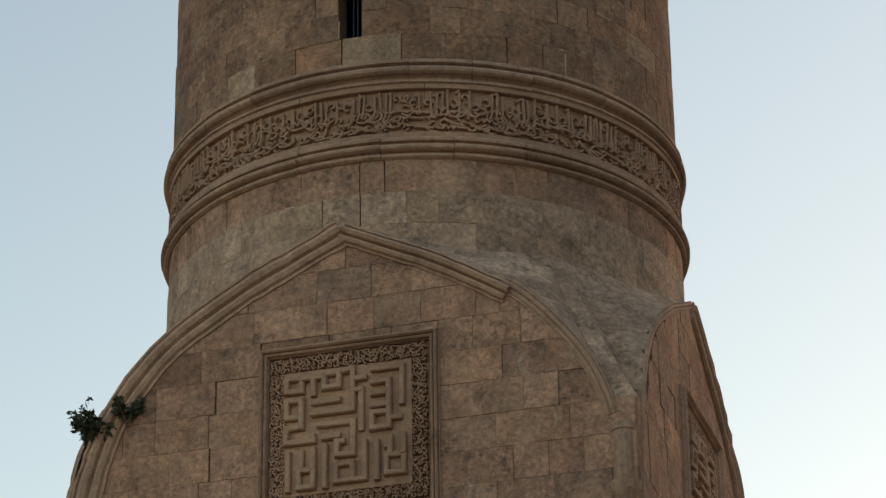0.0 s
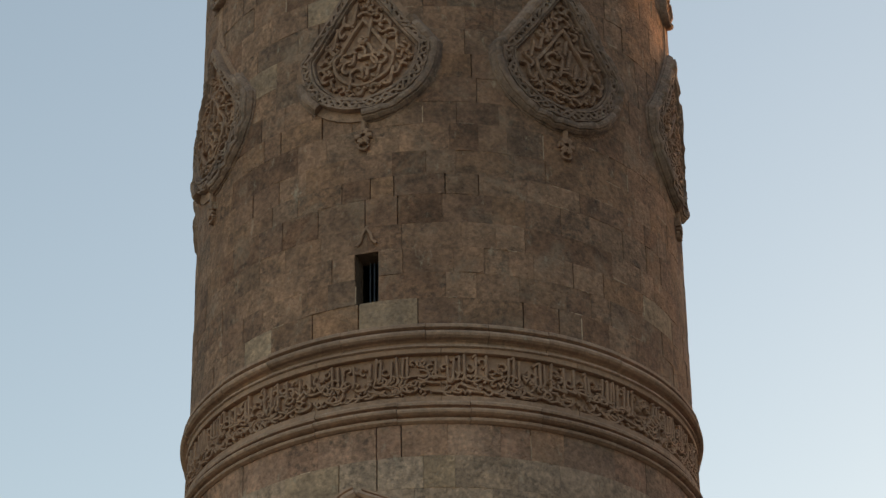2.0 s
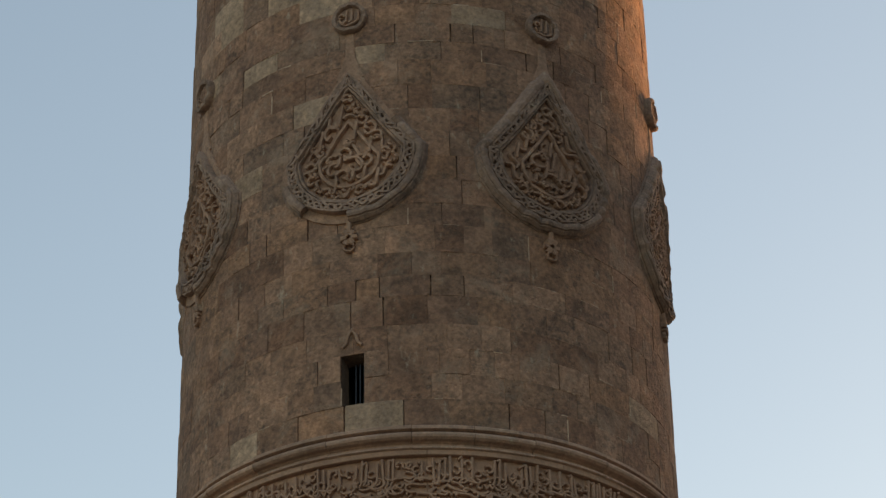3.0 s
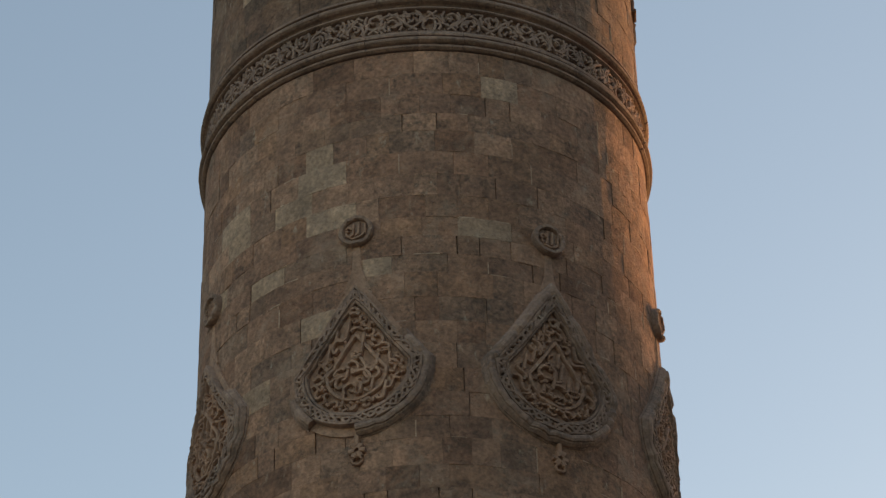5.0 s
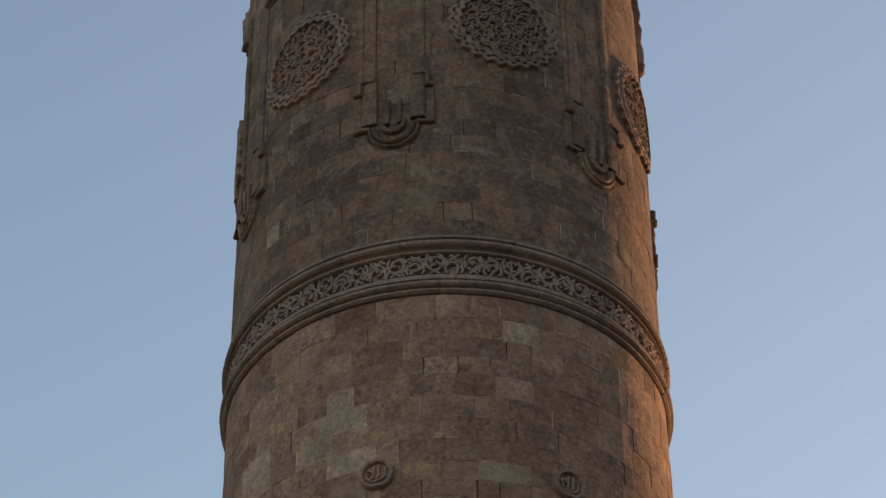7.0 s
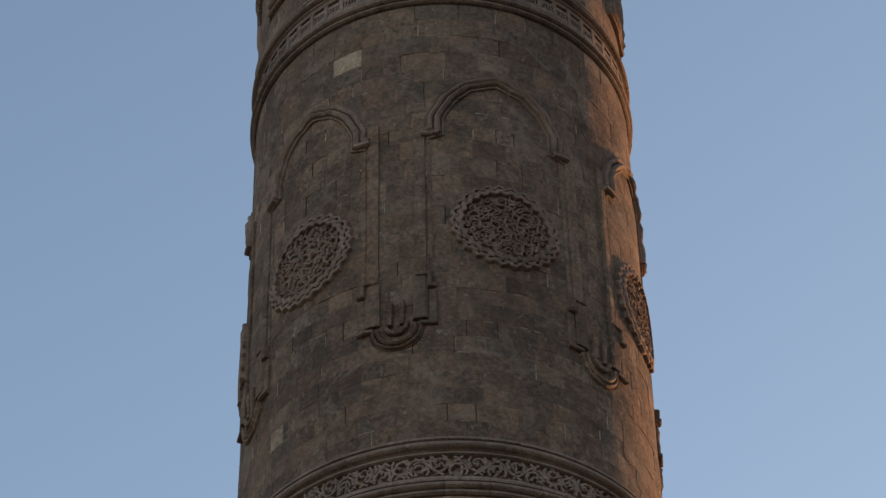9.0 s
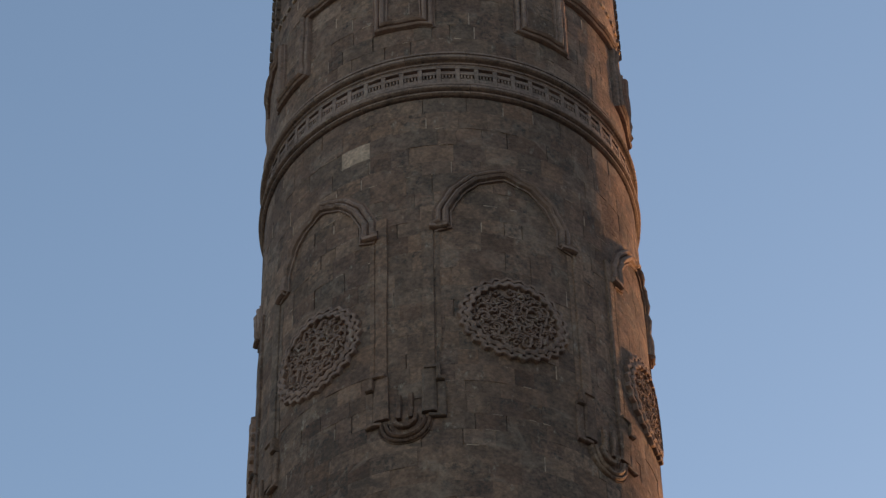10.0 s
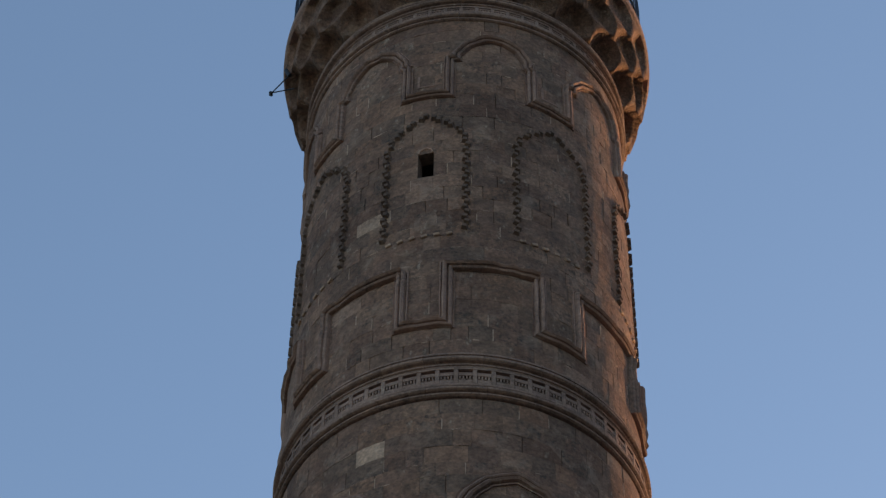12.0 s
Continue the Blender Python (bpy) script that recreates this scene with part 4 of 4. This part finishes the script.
PANEL = (-0.657, 0.776, 9.43, 10.865)
q = random.Random(8)
for f in range(4):
    side = flat(FACE + 90 * f, HALF)
    put = side if f < 3 else (lambda u, z, d: side(u, z - 0.2, d))
    g = tagged(new("gable_rib"), "rolled stone rib rising to a point over the gable")
    g.parent = minaret
    mid = [((a + c) / 2, (b + d) / 2) for (a, b), (c, d) in zip(OUT, INN)]
    line = [(-x, z) for x, z in mid[::-1]] + mid[1:]
    bm = bmesh.new()
    w = 0.25
    k = len(line) // 2
    prof = rolls(w, 0.055)
    if f % 2 == 0:
        ribbon(bm, line[:k + 1], prof, put, step=0.12)
        ribbon(bm, [p for p in line[k:] if p[0] < 1.36], rolls(0.17, 0.07), put, step=0.12)
        ribbon(bm, [(x - 0.02, z - 0.03) for x, z in OUT if 1.30 < x and z > 9.95], rolls(0.11, 0.022), put, step=0.12)
    else:
        ribbon(bm, line[:k + 1], rolls(0.08, 0.02), lambda u, z, d: put(u * 1.03, z + 0.05, d), step=0.12)
        ribbon(bm, line[k:], prof, put, step=0.12)
    part("rib_moulding", bm, m_mould, g)
    # corner colonettes on corbels
    for s in ((1,) if f == 0 else ()):
        bm = bmesh.new()
        cx, cy, _ = put(s * 2.19, 0, -0.035)
        for r0, r1, z0, z1 in ((0.085, 0.085, 9.45, 9.86), (0.095, 0.085, 9.86, 9.91), (0.11, 0.125, 9.38, 9.45), (0.07, 0.11, 9.28, 9.38)):
            bmesh.ops.create_cone(bm, cap_ends=True, segments=14, radius1=r0, radius2=r1, depth=z1 - z0, matrix=Matrix.Translation((cx, cy, (z0 + z1) / 2)))
        part("colonette", bm, m_mould, g, "short engaged colonette on a corbel")

    # carved square panel
    pan = tagged(new("carved_panel"), "square carved panel of angular raised script in a moulded frame")
    pan.parent = minaret
    x0, x1, z0, z1 = PANEL
    bm = bmesh.new()
    slab(bm, [(x0, z0), (x1, z0), (x1, z1), (x0, z1)], put, 0.06, 0.004, -0.028)
    part("panel_bed", bm, m_carved, pan)
    bm = bmesh.new()
    slab(bm, [(-0.49, 9.64), (0.565, 9.64), (0.565, 10.66), (-0.49, 10.66)], put, 0.05, 0.004, 0.0)
    part("script_field", bm, m_carved, pan)
    bm = bmesh.new()
    e = 0.03
    ribbon(bm, [(x0 + e, z0 + e), (x0 + e, z1 - e), (x1 - e, z1 - e), (x1 - e, z0 + e)], [(o, h) for o, h in rolls(0.085, 0.06)], put, closed=True, step=0.5)
    part("panel_frame", bm, m_mould, pan, "moulded stone frame")
    # pierced border
    bx0, bx1, bz0, bz1 = x0 + 0.085, x1 - 0.085, z0 + 0.085, z1 - 0.085
    bw = 0.125
    runs = [((bx0, bz1 - bw), (bx1, bz1)), ((bx0, bz0), (bx1, bz0 + bw)), ((bx0, bz0 + bw), (bx0 + bw, bz1 - bw)), ((bx1 - bw, bz0 + bw), (bx1, bz1 - bw))]
    for (a0, c0), (a1, c1) in runs:
        bm = bmesh.new()
        horiz = (a1 - a0) > (c1 - c0)
        L = (a1 - a0) if horiz else (c1 - c0)
        s = 0.0
        while s < L - 0.03:
            for row in (0.2, 0.5, 0.8):
                cx = (a0 + s + 0.02 if horiz else a0 + bw * row)
                cz = (c0 + bw * row if horiz else c0 + s + 0.02)
                pts = spiral(cx + q.uniform(-0.006, 0.006), cz + q.uniform(-0.006, 0.006), q.uniform(0.019, 0.027), q.uniform(0, 360), q.uniform(0.7, 1.1), q.choice((-1, 1)), 8)
                ribbon(bm, pts, bar(0.011, 0.02, -0.035), put, step=0.2)
            if q.random() < 0.5:
                o = q.uniform(0, bw)
                p0 = (a0 + s, c0 + o) if horiz else (a0 + o, c0 + s)
                p1 = (p0[0] + 0.05, c0 + bw - o) if horiz else (a0 + bw - o, p0[1] + 0.05)
                ribbon(bm, [p0, p1], bar(0.011, 0.022, -0.035), put)
            s += 0.042
        part("pierced_border", bm, m_carved, pan, "fine pierced arabesque border", kind="stuff")
    # angular script
    kx0, kx1, kz0, kz1 = -0.455, 0.528, 9.665, 10.633
    U = (kx1 - kx0) / 20.5
    V = (kz1 - kz0) / 20.0
    loops = ((0.5, 0.8, 3.0, 3.0), (6.8, 0.6, 9.3, 2.9), (0.5, 4.6, 3.0, 7.4), (17.2, 15.6, 20.0, 18.6), (2.6, 16.6, 5.0, 19.4), (8.8, 16.2, 11.6, 19.0), (14.8, 8.2, 17.6, 10.8))
    lines = ("3,1 5,1 5,4.2", "5,1 6.8,1", "9.3,0.6 11.6,0.2 11.6,7.2 4.6,7.2", "4.6,5.2 9.6,5.2", "3,4.6 3,9.2 0.4,9.2 0.4,11.7 5,11.7 5,10.6", "5.6,9.2 11.6,9.2 11.6,14.6 9,14.6 9,12.4 10.4,12.4",
             "6.4,11.4 9.6,11.4", "0.8,13.2 0.8,20", "3,13 3,16.6", "5,12.8 5,16.6", "7,12.6 7,20", "8.8,19 13.6,19 13.6,12.6", "13,3.4 13,11", "11.6,2 14,2", "11.6,4 13,4", "14.6,0.8 19.8,0.8 19.8,7.4",
             "14.6,3 17.6,3 17.6,11", "14.6,5 17.6,5", "14.6,7 17.6,7", "17.6,9.4 19.8,9.4", "15.6,12.8 15.6,19.6", "17.8,12.2 17.8,15.6", "20,12.2 20,15.6", "17.8,14 16.8,14")
    for a0, c0, a1, c1 in loops:
        bm = bmesh.new()
        ribbon(bm, [(kx0 + U * x, kz1 - V * y) for x, y in ((a0, c0), (a0, c1), (a1, c1), (a1, c0))], bar(U * 0.98, 0.05, 0.0), put, closed=True, step=0.5)
        part("script_stroke", bm, m_carved, pan)
    for text in lines:
        bm = bmesh.new()
        ribbon(bm, [(kx0 + U * float(v.split(",")[0]), kz1 - V * float(v.split(",")[1])) for v in text.split()], bar(U * 0.98, 0.05, 0.0), put, step=0.5)
        part("script_stroke", bm, m_carved, pan)

# masonry of the base below and behind the gables
bm = bmesh.new()
for f in range(4):
    side = flat(FACE + 90 * f, HALF)
    z = 0.0
    while z < (8.4 if f < 2 else 11.2):
        u = -2.29
        lim = min(2.29, max([x / 50 for x in range(0, 115) if lookup(INN, x / 50) > z + 0.5] or [0]))
        while u < 2.28:
            w = min(q.choice((0.34, 0.42, 0.5, 0.58, 0.7)), 2.29 - u)
            if 2.29 - u - w < 0.2:
                w = 2.29 - u
            if z < 8.4 or (u > -lim and u + w < lim and (u > 0.78 or u + w < -0.66 or z + 0.2823 < 9.43)):
                slab(bm, [(u + 0.003, z + 0.003), (u + w - 0.003, z + 0.003), (u + w - 0.003, z + 0.2793), (u + 0.003, z + 0.2793)], side, 0.05, 0.005, q.uniform(-0.005, 0.004))
            u += w
        z += 0.28233
part("coursed_masonry", bm, m_stone_joined, base, "courses of squared brown limestone blocks", kind="stuff")

# ---- pieces: stones of the gables, roof slabs, stones of the shaft ----
for f in range(2):
    put = flat(FACE + 90 * f, HALF)
    z = 8.47
    while z < 11.7:
        z1 = z + 0.275
        spans = [(-2.29, 2.29)]
        if z1 > PANEL[2] + 0.02 and z < PANEL[3] - 0.02:
            spans = [(-2.29, PANEL[0] - 0.004), (PANEL[1] + 0.004, 2.29)]
        for s0, s1 in spans:
            u = s0
            while u < s1 - 0.01:
                w = min(q.choice((0.27, 0.33, 0.38, 0.44, 0.5, 0.57)), s1 - u)
                if s1 - u - w < 0.18:
                    w = s1 - u
                a, b = u + 0.0008, u + w - q.choice((0.0008, 0.0008, 0.002, 0.003, 0.011))
                u += w
                top = [(x, min(z1 - 0.0014, max(lookup(INN, x) + 0.12, edge(f, x) - (0.02 if f else 0.004) if abs(x) > 1.93 or (f == 0 and x > 1.2) else 0))) for x in np.linspace(b, a, 9)]
                if max(t[1] for t in top) < z + 0.05:
                    continue
                top = [(x, t) for x, t in top if t > z + 0.03]
                if len(top) < 2:
                    continue
                poly = [(top[-1][0], z), (top[0][0], z)] + top
                bm = bmesh.new()
                slab(bm, poly, put, 0.05, 0.0025, q.uniform(-0.006, 0.004))
                part("stone", bm, m_base, base)
        if z < PANEL[3] < z1:
            for a, b in ((PANEL[0], -0.1), (-0.1, 0.4), (0.4, PANEL[1])):
                bm = bmesh.new()
                slab(bm, [(a + 0.003, PANEL[3] + 0.004), (b - 0.003, PANEL[3] + 0.004), (b - 0.003, z1 - 0.004), (a + 0.003, z1 - 0.004)], put, 0.05, 0.005, 0.0)
                part("stone", bm, m_base, base)
        z = z1
for f in range(4):
    put = roof_put(f)
    for c in range(9):
        z0, z1 = 10.05 + 0.215 * c, 10.05 + 0.215 * (c + 1)
        if c == 0:
            z0 = 9.2
        u = -2.3 - q.uniform(0, 0.2)
        while u < 2.3:
            w = q.uniform(0.24, 0.46)
            lo, hi = [], []
            for x in np.linspace(max(u, -2.3), min(u + w - q.choice((0.0, 0.001, 0.004)), 2.3), 6):
                foot = edge(f, x)
                rise = max(0.05, Vector(put(x, 1.0, 0.0)).z - foot)
                v0, v1 = max(0.0, (z0 - foot) / rise), min(1.0, (z1 - 0.001 - foot) / rise)
                if v1 > v0 + 0.01:
                    lo.append((x, v0))
                    hi.append((x, v1))
            u += w
            if len(lo) < 2:
                continue
            lift = q.uniform(0.0, 0.004)
            n = len(lo) - 1
            line = lo + hi[::-1]
            bm = bmesh.new()
            up = [bm.verts.new(put(x, v, lift)) for x, v in line]
            dn = [bm.verts.new(put(x, v, -0.02)) for x, v in line]
            for i in range(n):
                bm.faces.new((up[i], up[i + 1], up[2 * n - i], up[2 * n + 1 - i]))
            for i in range(len(up)):
                j = (i + 1) % len(up)
                bm.faces.new((up[i], dn[i], dn[j], up[j]))
            part("roof_slab", bm, m_grey, roof)

for wide, h, seed, mid, zc, out, pale in singles:
    key = (wide, round(h, 4), seed, pale)
    if key not in meshes:
        vs, fs = block_faces(wide, h + 0.002, seed, 2.2)
        me = bpy.data.meshes.new("stone")
        me.from_pydata(vs, [], fs)
        me.materials.append(m_pale if pale else m_stone)
        meshes[key] = me
    ob = new("stone", meshes[key])
    ob.parent = shaft
    s = radius(zc) / 2.2 * out
    ob.matrix_basis = Matrix.Translation((0, 0, zc)) @ pose(0, 0, 0, 0, 0, mid) @ Matrix.Diagonal((s, s, 1, 1))

# ---- shrub rooted in the gable ----


def shrub(place, size, leaves, seed):
    q = random.Random(seed)
    s = tagged(new("wild_shrub"), "small dark wild shrub rooted in the stone rib", "shrub")
    s.location = place
    bm = bmesh.new()
    twigs = []
    for k in range(9):
        a, up = q.uniform(0, 6.28), q.uniform(0.35, 1.0)
        d = Vector((math.cos(a) * 0.7, math.sin(a) * 0.7, up)).normalized() * size * q.uniform(0.6, 1.0)
        rod(bm, (0, 0, -0.05), d, 0.006)
        twigs.append(d)
    part("stems", bm, m_stem, s, kind="stuff")
    bm = bmesh.new()
    for k in range(leaves):
        d = q.choice(twigs)
        c = d * q.uniform(0.35, 1.08) + Vector([q.gauss(0, size * 0.09) for _ in range(3)])
        m = Matrix.Translation(c) @ Euler([q.uniform(0, 6.28) for _ in range(3)]).to_matrix().to_4x4()
        L = q.uniform(0.022, 0.045)
        v = [bm.verts.new(m @ Vector(p)) for p in ((0, -L, 0), (L * 0.4, 0, L * 0.12), (0, L, 0), (-L * 0.4, 0, L * 0.12))]
        bm.faces.new(v)
    part("leaves", bm, m_leaf, s, kind="stuff")


face = flat(FACE, HALF)
shrub(face(-2.06, 10.30, -0.04), 0.34, 800, 1)
shrub(face(-1.74, 10.44, 0.05), 0.2, 300, 2)

# ---- ground ----
bm = bmesh.new()
n = 200
co = [-1500 * (1 - 2 * i / n) * abs(1 - 2 * i / n) for i in range(n + 1)]
sd = Vector((math.sin(sa), math.cos(sa)))


def height(x, y):
    along = x * sd.x + y * sd.y
    # unseen hill added on the right to dim sky light on the shaft
    sky_blocker = 76.0 * min(1, max(0, (x - 24) / 24)) * math.exp(-((x - 112) / 38) ** 2 - ((y + 45) / 95) ** 2)
    return sky_blocker + SUN_BLOCKER * math.exp(-((along - 260) / 60) ** 2) * (along > 60)


# height of an added unseen ridge that keeps low sun off the lower shaft
SUN_BLOCKER = 44.7
gv = [[bm.verts.new((x, y, height(x, y))) for x in co] for y in co]
for j in range(n):
    for i in range(n):
        bm.faces.new((gv[j][i], gv[j][i + 1], gv[j + 1][i + 1], gv[j + 1][i]))
tagged(part("ground", bm, m_earth), "dry earth with unseen hills added to block light", "ground", kind="structure")
# out of view: pale sheet added to reflect light onto the lower tower
bm = bmesh.new()
box(bm, Matrix.Translation((0, -9, -0.05)), 34, 44, 0.12)
tagged(part("pavement", bm, m_ground), "unseen pale paving added to bounce light upward", "pavement", kind="structure")
